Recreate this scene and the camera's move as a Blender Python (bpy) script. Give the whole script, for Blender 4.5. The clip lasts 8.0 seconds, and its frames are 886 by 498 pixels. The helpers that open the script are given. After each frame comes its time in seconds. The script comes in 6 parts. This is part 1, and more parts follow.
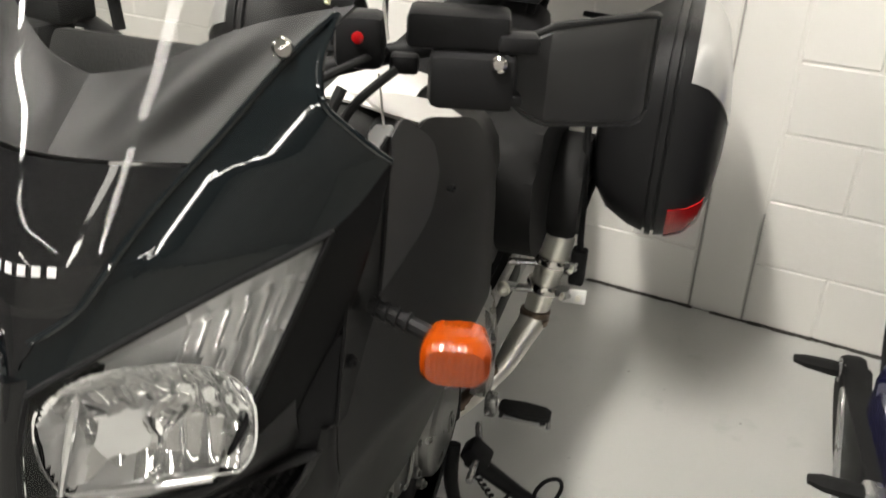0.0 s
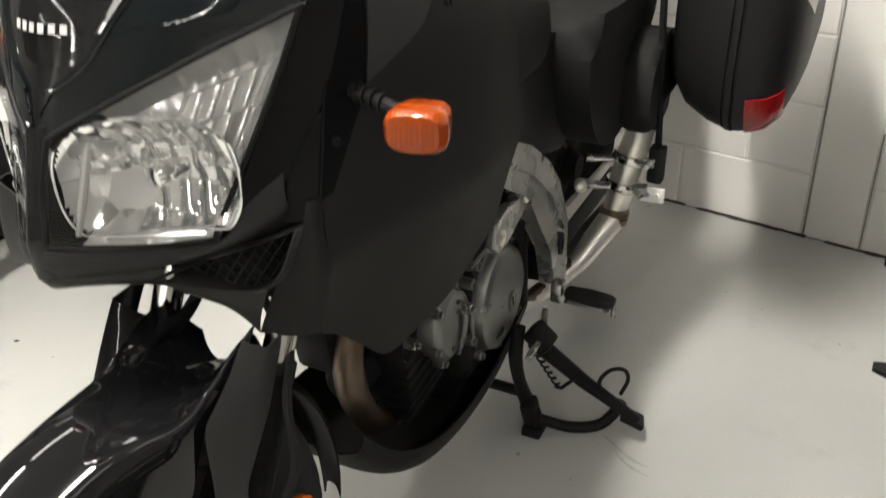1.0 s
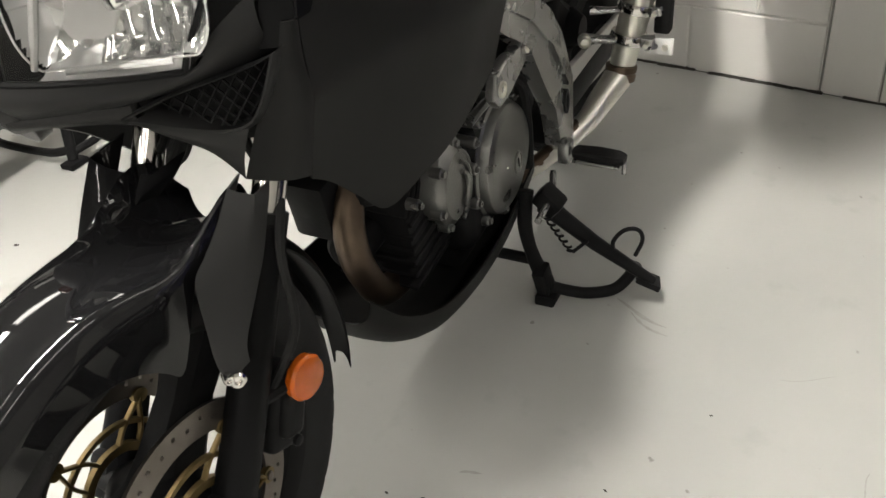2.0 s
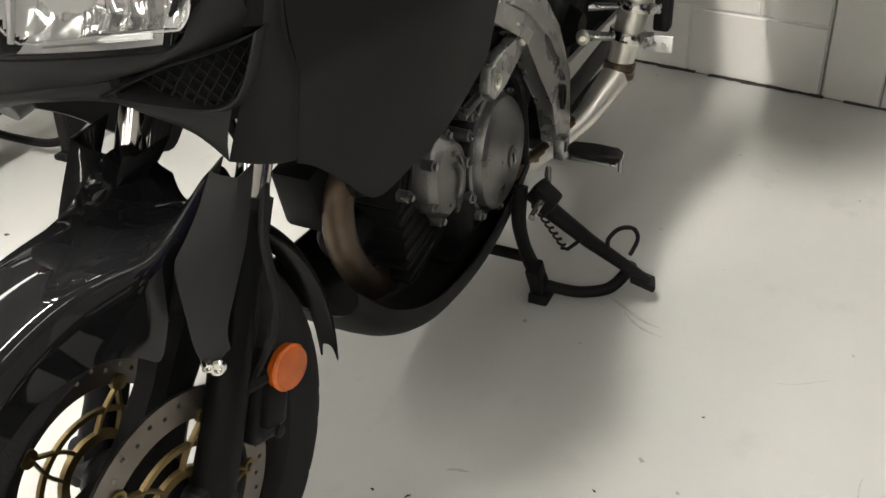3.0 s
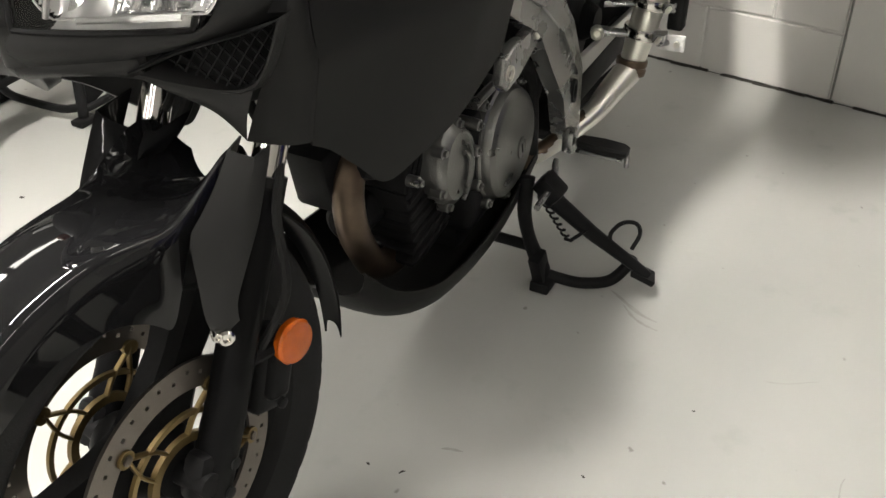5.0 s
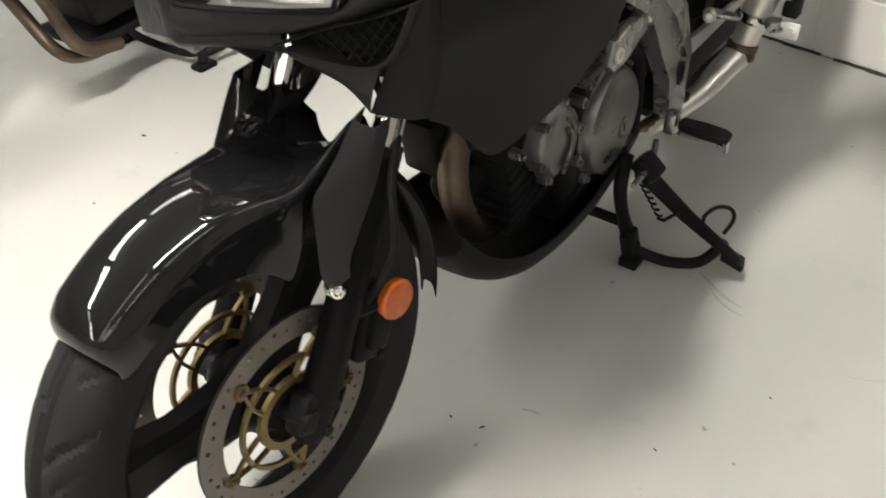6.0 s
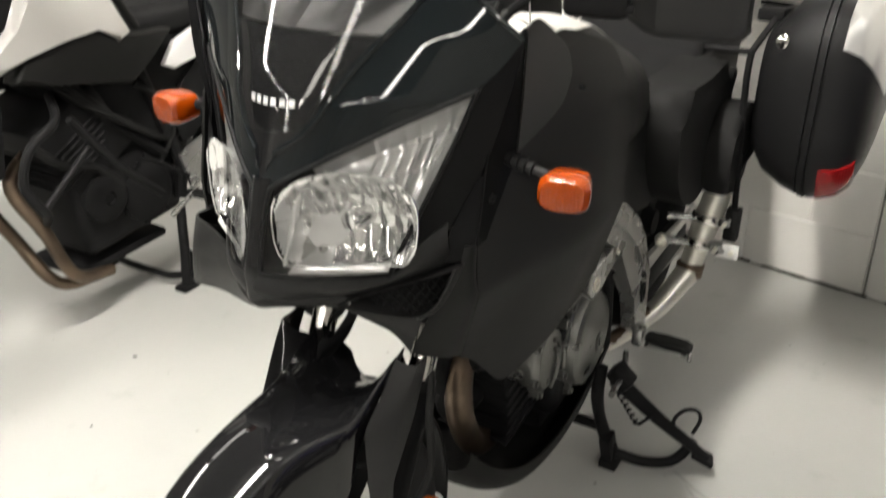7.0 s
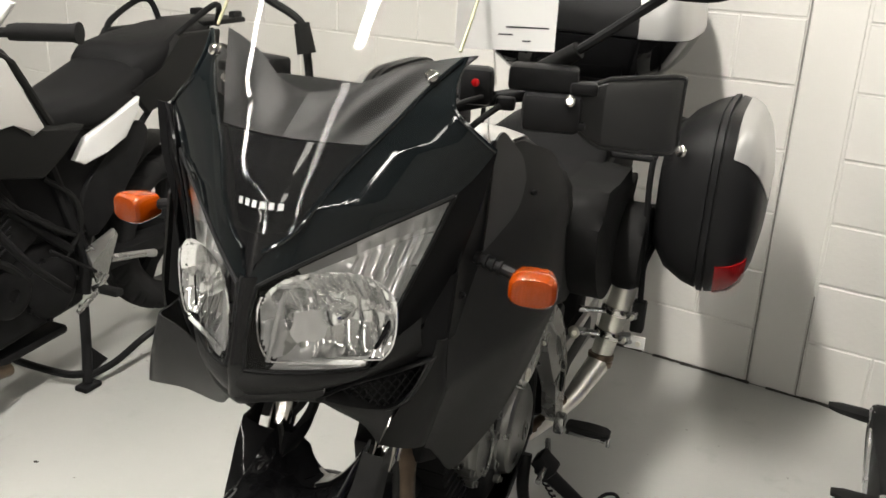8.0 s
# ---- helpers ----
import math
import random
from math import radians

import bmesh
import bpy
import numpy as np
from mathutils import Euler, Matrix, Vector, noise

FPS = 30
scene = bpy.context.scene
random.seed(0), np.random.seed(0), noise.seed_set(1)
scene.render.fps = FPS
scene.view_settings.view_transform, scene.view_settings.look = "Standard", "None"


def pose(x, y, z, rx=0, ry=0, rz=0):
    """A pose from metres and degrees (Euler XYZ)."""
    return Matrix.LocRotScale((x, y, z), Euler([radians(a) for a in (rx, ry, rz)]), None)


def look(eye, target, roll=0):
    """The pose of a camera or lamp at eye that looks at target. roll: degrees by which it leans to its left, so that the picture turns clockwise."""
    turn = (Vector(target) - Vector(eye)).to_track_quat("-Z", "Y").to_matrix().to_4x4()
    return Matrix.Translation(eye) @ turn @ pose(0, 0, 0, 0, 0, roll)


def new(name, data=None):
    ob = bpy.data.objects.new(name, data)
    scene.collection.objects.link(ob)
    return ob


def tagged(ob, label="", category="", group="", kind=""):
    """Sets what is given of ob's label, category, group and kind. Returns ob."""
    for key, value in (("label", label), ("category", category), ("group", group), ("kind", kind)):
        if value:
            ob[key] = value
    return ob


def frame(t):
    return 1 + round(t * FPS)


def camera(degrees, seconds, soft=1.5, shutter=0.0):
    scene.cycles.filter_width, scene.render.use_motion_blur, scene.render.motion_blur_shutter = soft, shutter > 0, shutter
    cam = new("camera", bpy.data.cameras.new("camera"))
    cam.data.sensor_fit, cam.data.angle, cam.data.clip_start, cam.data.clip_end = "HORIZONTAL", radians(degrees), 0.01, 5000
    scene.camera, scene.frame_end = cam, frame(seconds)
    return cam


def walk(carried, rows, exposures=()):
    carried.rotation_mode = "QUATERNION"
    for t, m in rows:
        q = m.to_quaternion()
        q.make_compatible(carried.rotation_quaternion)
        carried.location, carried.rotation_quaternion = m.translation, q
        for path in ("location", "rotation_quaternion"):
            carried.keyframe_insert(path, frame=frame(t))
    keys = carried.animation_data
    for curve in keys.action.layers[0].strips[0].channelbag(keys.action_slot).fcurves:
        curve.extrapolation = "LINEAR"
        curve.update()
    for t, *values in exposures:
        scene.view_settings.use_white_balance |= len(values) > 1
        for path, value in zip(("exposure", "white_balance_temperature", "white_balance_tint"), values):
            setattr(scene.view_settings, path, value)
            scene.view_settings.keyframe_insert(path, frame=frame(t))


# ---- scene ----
cam = camera(53.4, 8.0, shutter=0.4)
PATH = [
    (0, (1.08, -0.167, 1.434), (0.283, 1.413, 0.501), 2.1),
    (0.5, (1.265, -0.171, 1.408), (0.244, 1.245, 0.432), -1.0),
    (1, (1.324, -0.194, 1.289), (0.224, 1.17, 0.326), -2.0),
    (1.5, (1.318, -0.193, 1.213), (0.242, 1.091, 0.12), -3.3),
    (2, (1.322, -0.177, 1.176), (0.257, 1.082, 0.045), -6.1),
    (2.2, (1.327, -0.171, 1.161), (0.256, 1.088, 0.035), -5.5),
    (3.3, (1.328, -0.154, 1.148), (0.264, 1.111, 0.022), -4.7),
    (3.5, (1.325, -0.146, 1.151), (0.291, 1.12, -0.002), -3.7),
    (4, (1.331, -0.161, 1.154), (0.28, 1.052, -0.04), -4.1),
    (4.2, (1.34, -0.168, 1.167), (0.28, 1.024, -0.04), -3.9),
    (5.3, (1.352, -0.194, 1.177), (0.284, 1.052, 0.033), -2.0),
    (5.5, (1.361, -0.203, 1.185), (0.284, 1.008, 0.014), -1.7),
    (5.8, (1.361, -0.216, 1.201), (0.3, 0.916, -0.061), -0.2),
    (6, (1.361, -0.23, 1.234), (0.197, 0.831, 0.001), -1.8),
    (6.2, (1.354, -0.243, 1.238), (0.173, 0.843, 0.045), -1.5),
    (6.5, (1.358, -0.278, 1.309), (0.181, 0.893, 0.194), -1.0),
    (7, (1.349, -0.409, 1.384), (0.146, 0.929, 0.51), -0.7),
    (7.5, (1.349, -0.499, 1.421), (0.234, 1.022, 0.754), 1.2),
    (8, (1.282, -0.549, 1.416), (0.262, 1.034, 0.742), 2.5),
]
walk(cam, [(t, look(eye, target, roll)) for t, eye, target, roll in PATH],
     [(0, -0.06), (0.5, -0.18), (1, 0.0), (1.5, 0.04), (2, 0.10), (3.5, 0.08), (4, 0.12), (5.5, 0.12), (6.2, 0.02), (7, 0.06), (7.5, -0.12), (8, -0.24)])

# ---------------------------------------------------------------- world and light
world = bpy.data.worlds.new("world")
world.use_nodes = True
world.node_tree.nodes["Background"].inputs[0].default_value = (0.02, 0.02, 0.02, 1)
world.node_tree.nodes["Background"].inputs[1].default_value = 0.2
scene.world = world
LAMP_GLOW = 250.0

# ---------------------------------------------------------------- materials


def mat(name, colour, rough=0.5, metal=0.0, vary=0.15, scale=8.0, bump=0.0, bump_scale=60.0, coat=0.0, rough_vary=0.0,
        spec=0.5, island=False, tint=None):
    """A surface with two scales of variation: broad patches and fine grain."""
    m = bpy.data.materials.new(name)
    m.use_nodes = True
    nt = m.node_tree
    p = nt.nodes["Principled BSDF"]
    tc = nt.nodes.new("ShaderNodeTexCoord")
    n1 = nt.nodes.new("ShaderNodeTexNoise")
    n1.inputs["Scale"].default_value, n1.inputs["Detail"].default_value = scale, 6
    n2 = nt.nodes.new("ShaderNodeTexNoise")
    n2.inputs["Scale"].default_value, n2.inputs["Detail"].default_value = bump_scale, 3
    for n in (n1, n2):
        nt.links.new(tc.outputs["Object"], n.inputs["Vector"])
    ramp = nt.nodes.new("ShaderNodeMix")
    ramp.data_type = "RGBA"
    dark = [c * (1 - vary) for c in colour] if tint is None else tint
    light = [min(1, c * (1 + vary)) for c in colour]
    ramp.inputs[6].default_value, ramp.inputs[7].default_value = (*dark, 1), (*light, 1)
    nt.links.new(n1.outputs["Fac"], ramp.inputs[0])
    nt.links.new(ramp.outputs[2], p.inputs["Base Color"])
    p.inputs["Metallic"].default_value = metal
    p.inputs["Specular IOR Level"].default_value = spec
    p.inputs["Coat Weight"].default_value = coat
    p.inputs["Coat Roughness"].default_value = 0.03
    mr = nt.nodes.new("ShaderNodeMapRange")
    mr.inputs[3].default_value, mr.inputs[4].default_value = max(0.0, rough - rough_vary), min(1.0, rough + rough_vary)
    nt.links.new(n1.outputs["Fac"], mr.inputs[0])
    nt.links.new(mr.outputs[0], p.inputs["Roughness"])
    if bump:
        b = nt.nodes.new("ShaderNodeBump")
        b.inputs["Strength"].default_value, b.inputs["Distance"].default_value = bump, 0.002
        nt.links.new(n2.outputs["Fac"], b.inputs["Height"])
        nt.links.new(b.outputs[0], p.inputs["Normal"])
    return m


def clear(name, tint=(1, 1, 1), rough=0.0, ior=1.5):
    """Thin clear plastic or glass: see-through, with a mirror sheen that grows at the rim."""
    m = bpy.data.materials.new(name)
    m.use_nodes = True
    nt = m.node_tree
    nt.nodes.remove(nt.nodes["Principled BSDF"])
    out = nt.nodes["Material Output"]
    t, g = nt.nodes.new("ShaderNodeBsdfTransparent"), nt.nodes.new("ShaderNodeBsdfGlossy")
    f, x = nt.nodes.new("ShaderNodeFresnel"), nt.nodes.new("ShaderNodeMixShader")
    t.inputs[0].default_value = (*tint, 1)
    g.inputs["Roughness"].default_value = rough
    f.inputs[0].default_value = ior
    nt.links.new(f.outputs[0], x.inputs[0])
    nt.links.new(t.outputs[0], x.inputs[1])
    nt.links.new(g.outputs[0], x.inputs[2])
    nt.links.new(x.outputs[0], out.inputs[0])
    return m


def glow(name, colour, strength):
    m = bpy.data.materials.new(name)
    m.use_nodes = True
    p = m.node_tree.nodes["Principled BSDF"]
    p.inputs["Emission Color"].default_value, p.inputs["Emission Strength"].default_value = (*colour, 1), strength
    return m


def lens_plastic(name, colour):
    """Coloured translucent lamp lens with fine flutes."""
    m = mat(name, colour, 0.16, vary=0.25, scale=45, coat=0.35, spec=0.2)
    nt = m.node_tree
    p = nt.nodes["Principled BSDF"]
    p.inputs["Transmission Weight"].default_value = 0.15
    tc = nt.nodes.new("ShaderNodeTexCoord")
    w = nt.nodes.new("ShaderNodeTexWave")
    w.inputs["Scale"].default_value, w.inputs["Distortion"].default_value = 62, 0.4
    nt.links.new(tc.outputs["Object"], w.inputs["Vector"])
    b = nt.nodes.new("ShaderNodeBump")
    b.inputs["Strength"].default_value, b.inputs["Distance"].default_value = 0.35, 0.001
    nt.links.new(w.outputs["Fac"], b.inputs["Height"])
    nt.links.new(b.outputs[0], p.inputs["Normal"])
    return m


PAINT = mat("gloss_black_paint", (0.0066, 0.0066, 0.0072), 0.35, vary=0.3, scale=3, coat=0.9, spec=0.0)
NAVY = mat("gloss_dark_navy_paint", (0.0028, 0.0046, 0.0056), 0.38, vary=0.25, scale=3, coat=0.95, spec=0.02)
MATTE = mat("matte_black_plastic", (0.0100, 0.0100, 0.0098), 0.50, vary=0.2, scale=5, bump=0.25, bump_scale=900, rough_vary=0.08, spec=0.14)
GREY = mat("dark_grey_plastic", (0.0115, 0.0115, 0.0118), 0.42, vary=0.15, scale=6, bump=0.3, bump_scale=1100, rough_vary=0.06, spec=0.3)
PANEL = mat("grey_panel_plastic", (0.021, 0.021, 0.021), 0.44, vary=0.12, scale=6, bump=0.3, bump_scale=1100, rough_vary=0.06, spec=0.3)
SHIELD = mat("mid_grey_plastic", (0.036, 0.036, 0.036), 0.5, vary=0.15, scale=6, bump=0.3, bump_scale=1100, rough_vary=0.06, spec=0.2)
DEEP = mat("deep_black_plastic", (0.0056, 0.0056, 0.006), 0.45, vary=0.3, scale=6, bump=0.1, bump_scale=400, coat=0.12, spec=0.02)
BLACK = mat("black_metal_enamel", (0.0125, 0.0125, 0.013), 0.42, spec=0.05, vary=0.4, scale=20, bump=0.15, bump_scale=200, rough_vary=0.1)
RUBBER = mat("tyre_rubber", (0.019, 0.019, 0.0195), 0.75, vary=0.3, scale=14, bump=0.4, bump_scale=300, rough_vary=0.1, spec=0.1)
SOFT = mat("soft_black_rubber", (0.013, 0.013, 0.013), 0.6, spec=0.08, vary=0.3, scale=30, bump=0.3, bump_scale=300)
VINYL = mat("black_seat_vinyl", (0.011, 0.011, 0.0115), 0.5, spec=0.12, vary=0.2, scale=10, bump=0.5, bump_scale=700)
CHROME = mat("polished_steel", (0.62, 0.60, 0.57), 0.12, 1.0, vary=0.12, scale=20, rough_vary=0.05)
# less metallic than MIRROR: its white base imitates lamps reflected in the chrome
SATIN = mat("whitened_lamp_chrome", (0.96, 0.96, 0.95), 0.13, 0.62, vary=0.06, scale=60)
MIRROR = mat("lamp_reflector_chrome", (0.96, 0.96, 0.95), 0.05, 0.86, vary=0.05, scale=12)
STEEL = mat("brushed_stainless_steel", (0.86, 0.81, 0.73), 0.32, 0.8, vary=0.25, scale=9, bump=0.12, bump_scale=250, rough_vary=0.1)
BURNT = mat("heat_browned_steel", (0.16, 0.115, 0.08), 0.42, 0.85, vary=0.5, scale=14, bump=0.2, bump_scale=200, tint=(0.04, 0.035, 0.03))
ALLOY = mat("cast_aluminium", (0.36, 0.36, 0.352), 0.27, 0.80, vary=0.15, scale=12, bump=0.15, bump_scale=350, rough_vary=0.08)
CASE = mat("grey_engine_casting", (0.17, 0.17, 0.163), 0.30, 0.78, vary=0.25, scale=16, bump=0.3, bump_scale=260, rough_vary=0.1)
GOLD = mat("gold_anodised_alloy", (0.19, 0.135, 0.055), 0.42, 0.75, vary=0.3, scale=18, tint=(0.09, 0.065, 0.03))
DISC = mat("worn_brake_steel", (0.135, 0.122, 0.11), 0.38, 0.9, vary=0.3, scale=25, bump=0.15, bump_scale=400, tint=(0.12, 0.105, 0.09))
ORANGE = lens_plastic("orange_lens", (0.28, 0.040, 0.001))
AMBER = lens_plastic("amber_reflector_plastic", (0.52, 0.105, 0.008))
RED = lens_plastic("red_lens", (0.30, 0.006, 0.008))
SILVER = mat("silver_satin_paint", (0.50, 0.50, 0.49), 0.28, 0.55, vary=0.06, scale=6, coat=0.4)
WHITE = mat("white_gloss_paint", (0.80, 0.80, 0.79), 0.22, vary=0.04, scale=5, coat=0.6)
PALE = mat("pale_grey_paint", (0.46, 0.45, 0.43), 0.3, vary=0.08, scale=5, coat=0.4)
BLUE = mat("deep_blue_paint", (0.006, 0.006, 0.075), 0.15, vary=0.2, scale=4, coat=0.9)
PAPER = mat("white_paper", (0.82, 0.82, 0.81), 0.6, vary=0.03, scale=9)
INK = mat("dark_print", (0.03, 0.03, 0.035), 0.6)
CORD = mat("white_cord", (0.75, 0.74, 0.70), 0.7, vary=0.1, scale=200)
LETTER = mat("white_lettering", (0.62, 0.62, 0.62), 0.35)
PANNIER = mat("grained_black_case_plastic", (0.0085, 0.0085, 0.009), 0.40, spec=0.22, vary=0.2, scale=7, bump=0.5, bump_scale=650, rough_vary=0.07)
SCREEN = clear("smoke_tinted_screen", (0.90, 0.90, 0.89))
LENS = clear("clear_lamp_lens", (0.97, 0.97, 0.97))
EDGE_MAT = mat("pale_acrylic_edge", (0.34, 0.34, 0.22), 0.25, vary=0.1, scale=10)
LABEL = mat("white_enamel_plate", (0.74, 0.74, 0.72), 0.35, vary=0.06, scale=30)


def floor_paint():
    m = bpy.data.materials.new("worn_grey_floor_paint")
    m.use_nodes = True
    nt = m.node_tree
    p = nt.nodes["Principled BSDF"]
    tc = nt.nodes.new("ShaderNodeTexCoord")

    def noise_at(scale, detail, rough=0.55):
        n = nt.nodes.new("ShaderNodeTexNoise")
        n.inputs["Scale"].default_value, n.inputs["Detail"].default_value, n.inputs["Roughness"].default_value = scale, detail, rough
        nt.links.new(tc.outputs["Object"], n.inputs["Vector"])
        return n

    def mix(a, b, fac):
        x = nt.nodes.new("ShaderNodeMix")
        x.data_type = "RGBA"
        for k, v in ((6, a), (7, b)):
            if isinstance(v, tuple):
                x.inputs[k].default_value = (*v, 1)
            else:
                nt.links.new(v, x.inputs[k])
        nt.links.new(fac, x.inputs[0])
        return x.outputs[2]

    def ramp(src, lo, hi):
        r = nt.nodes.new("ShaderNodeMapRange")
        r.inputs[1].default_value, r.inputs[2].default_value = lo, hi
        nt.links.new(src, r.inputs[0])
        return r.outputs[0]

    broad, mid, fine, speck = noise_at(1.3, 5), noise_at(7, 6), noise_at(60, 4), noise_at(38, 2, 0.3)
    c = mix((0.405, 0.41, 0.39), (0.455, 0.455, 0.435), ramp(broad.outputs["Fac"], 0.35, 0.65))
    c = mix(c, (0.36, 0.365, 0.345), ramp(mid.outputs["Fac"], 0.62, 0.80))
    c = mix(c, (0.25, 0.24, 0.225), ramp(speck.outputs["Fac"], 0.765, 0.81))
    nt.links.new(c, p.inputs["Base Color"])
    nt.links.new(ramp(mid.outputs["Fac"], -0.5, 2.2), p.inputs["Roughness"])
    b = nt.nodes.new("ShaderNodeBump")
    b.inputs["Strength"].default_value, b.inputs["Distance"].default_value = 0.12, 0.002
    nt.links.new(fine.outputs["Fac"], b.inputs["Height"])
    nt.links.new(b.outputs[0], p.inputs["Normal"])
    return m


FLOOR = floor_paint()
WALL = mat("white_masonry_paint", (0.74, 0.725, 0.69), 0.55, vary=0.035, scale=2.2, bump=0.5, bump_scale=55, rough_vary=0.05)
DIRT = mat("dark_floor_dirt", (0.045, 0.04, 0.035), 0.85, vary=0.6, scale=40, bump=0.6, bump_scale=120)
FAR = mat("grey_concrete_wall", (0.34, 0.333, 0.32), 0.8, vary=0.2, scale=1.5, bump=0.3, bump_scale=40)
CEIL = mat("dark_grey_ceiling_paint", (0.28, 0.28, 0.27), 0.8, vary=0.06, scale=2)
JOINT_MAT = mat("dark_grey_joint_filler", (0.27, 0.26, 0.24), 0.8, vary=0.5, scale=25, bump=0.4, bump_scale=150)
SCUFF = mat("grey_floor_scuff", (0.34, 0.335, 0.315), 0.6, vary=0.3, scale=30)
TUBE = glow("lit_lamp_diffuser", (1.0, 0.955, 0.88), LAMP_GLOW)
DIM_TUBE = glow("dim_lamp_diffuser", (1.0, 0.955, 0.88), LAMP_GLOW * 0.06)
HALF_TUBE = glow("half_lit_lamp_diffuser", (1.0, 0.955, 0.88), LAMP_GLOW * 0.34)
FRONT_TUBE = glow("weakly_lit_lamp_diffuser", (1.0, 0.955, 0.88), LAMP_GLOW * 0.20)

# ---------------------------------------------------------------- mesh helpers


def link(name, bm, material, parent=None, label="", smooth=True, sharp=32):
    me = bpy.data.meshes.new(name)
    bmesh.ops.recalc_face_normals(bm, faces=bm.faces[:])
    bm.normal_update()
    if material in (SCREEN, LENS) and sum(f.normal.y for f in bm.faces) > 0:
        bmesh.ops.reverse_faces(bm, faces=bm.faces[:])
    bm.to_mesh(me)
    bm.free()
    for m in (material if isinstance(material, (list, tuple)) else (material,)):
        me.materials.append(m)
    if smooth:
        me.shade_smooth()
        me.set_sharp_from_angle(angle=radians(sharp))
    ob = new(name, me)
    if parent is not None:
        ob.parent = parent
    if label:
        ob["label"] = label
    return ob


LIFT = 0.0      # height added to the panels built next


def part(name, bm, material, parent, label="", sharp=32):
    if LIFT:
        bm.transform(Matrix.Translation((0, 0, LIFT)))
    return link(name, bm, material, parent, label, True, sharp)


def empty(name, m, label, category, group="", kind=""):
    ob = new(name)
    ob.empty_display_size = 0.1
    ob.matrix_world = m
    return tagged(ob, label, category, group, kind)


def spline(pts, n):
    """n + 1 points along a smooth curve through pts, evenly by length."""
    pts = [Vector(p) for p in pts]
    if len(pts) == 2:
        return [pts[0].lerp(pts[1], i / n) for i in range(n + 1)]
    dense = []
    for i in range(len(pts) - 1):
        a, b = pts[max(i - 1, 0)], pts[min(i + 2, len(pts) - 1)]
        p, q = pts[i], pts[i + 1]
        for k in range(12):
            t = k / 12
            dense.append(0.5 * (2 * p + (q - a) * t + (2 * a - 5 * p + 4 * q - b) * t * t + (3 * p - a - 3 * q + b) * t ** 3))
    dense.append(pts[-1])
    run = [0.0]
    for p, q in zip(dense, dense[1:]):
        run.append(run[-1] + (q - p).length)
    out, j = [], 0
    for i in range(n + 1):
        s = run[-1] * i / n
        while j < len(run) - 2 and run[j + 1] < s:
            j += 1
        f = (s - run[j]) / max(1e-9, run[j + 1] - run[j])
        out.append(dense[j].lerp(dense[j + 1], min(1, f)))
    return out


def add_rings(bm, rings, close=True, cap=True):
    vs = [[bm.verts.new(p) for p in r] for r in rings]
    n = len(vs[0])
    for a, b in zip(vs, vs[1:]):
        for i in range(n if close else n - 1):
            k = (i + 1) % n
            bm.faces.new((a[i], a[k], b[k], b[i]))
    if cap and close:
        bm.faces.new(list(reversed(vs[0])))
        bm.faces.new(vs[-1])
    return vs


def add_tube(bm, pts, radius, n=12, steps=0, flat=1.0):
    """A round (or flattened) bar along pts; radius may be a list, one value a point."""
    if steps:
        src = pts
        pts = spline(pts, steps)
        if isinstance(radius, (list, tuple)):
            radius = [float(np.interp(i / steps * (len(src) - 1), range(len(src)), radius)) for i in range(steps + 1)]
    pts = [Vector(p) for p in pts]
    rad = radius if isinstance(radius, (list, tuple)) else [radius] * len(pts)
    d = (pts[1] - pts[0]).normalized()
    u = d.orthogonal().normalized() if abs(d.z) > 0.9 else d.cross(Vector((0, 0, 1))).normalized()
    rings = []
    for i, p in enumerate(pts):
        d = (pts[min(i + 1, len(pts) - 1)] - pts[max(i - 1, 0)]).normalized()
        u = (u - d * u.dot(d)).normalized()
        v = d.cross(u)
        rings.append([p + (u * math.cos(2 * math.pi * k / n) + v * math.sin(2 * math.pi * k / n) * flat) * rad[i] for k in range(n)])
    add_rings(bm, rings)
    return bm


def tube(pts, radius, n=12, steps=0, flat=1.0):
    return add_tube(bmesh.new(), pts, radius, n, steps, flat)


def add_lathe(bm, profile, m=None, n=48, cap=True, turn=2 * math.pi):
    """Turns a profile of (along, radius) about the x axis, then places it by m."""
    rings = []
    for a, r in profile:
        rings.append([(m or Matrix()) @ Vector((a, r * math.cos(2 * math.pi * k / n), r * math.sin(2 * math.pi * k / n))) for k in range(n)])
    add_rings(bm, rings, cap=cap)
    return bm


def lathe(profile, m=None, n=48, cap=True):
    return add_lathe(bmesh.new(), profile, m, n, cap)


def add_box(bm, size, m=None, bevel=0.0, seg=2):
    made = bmesh.ops.create_cube(bm, size=1)["verts"]
    bmesh.ops.transform(bm, matrix=Matrix.Diagonal((*size, 1)), verts=made)
    if bevel:
        edges = list({e for v in made for e in v.link_edges})
        res = bmesh.ops.bevel(bm, geom=edges, offset=bevel, segments=seg, affect="EDGES", profile=0.5)
        made = list({v for f in res["faces"] for v in f.verts} | {v for v in made if v.is_valid})
    bmesh.ops.transform(bm, matrix=m or Matrix(), verts=made)
    return bm


def box(size, m=None, bevel=0.0, seg=2):
    return add_box(bmesh.new(), size, m, bevel, seg)


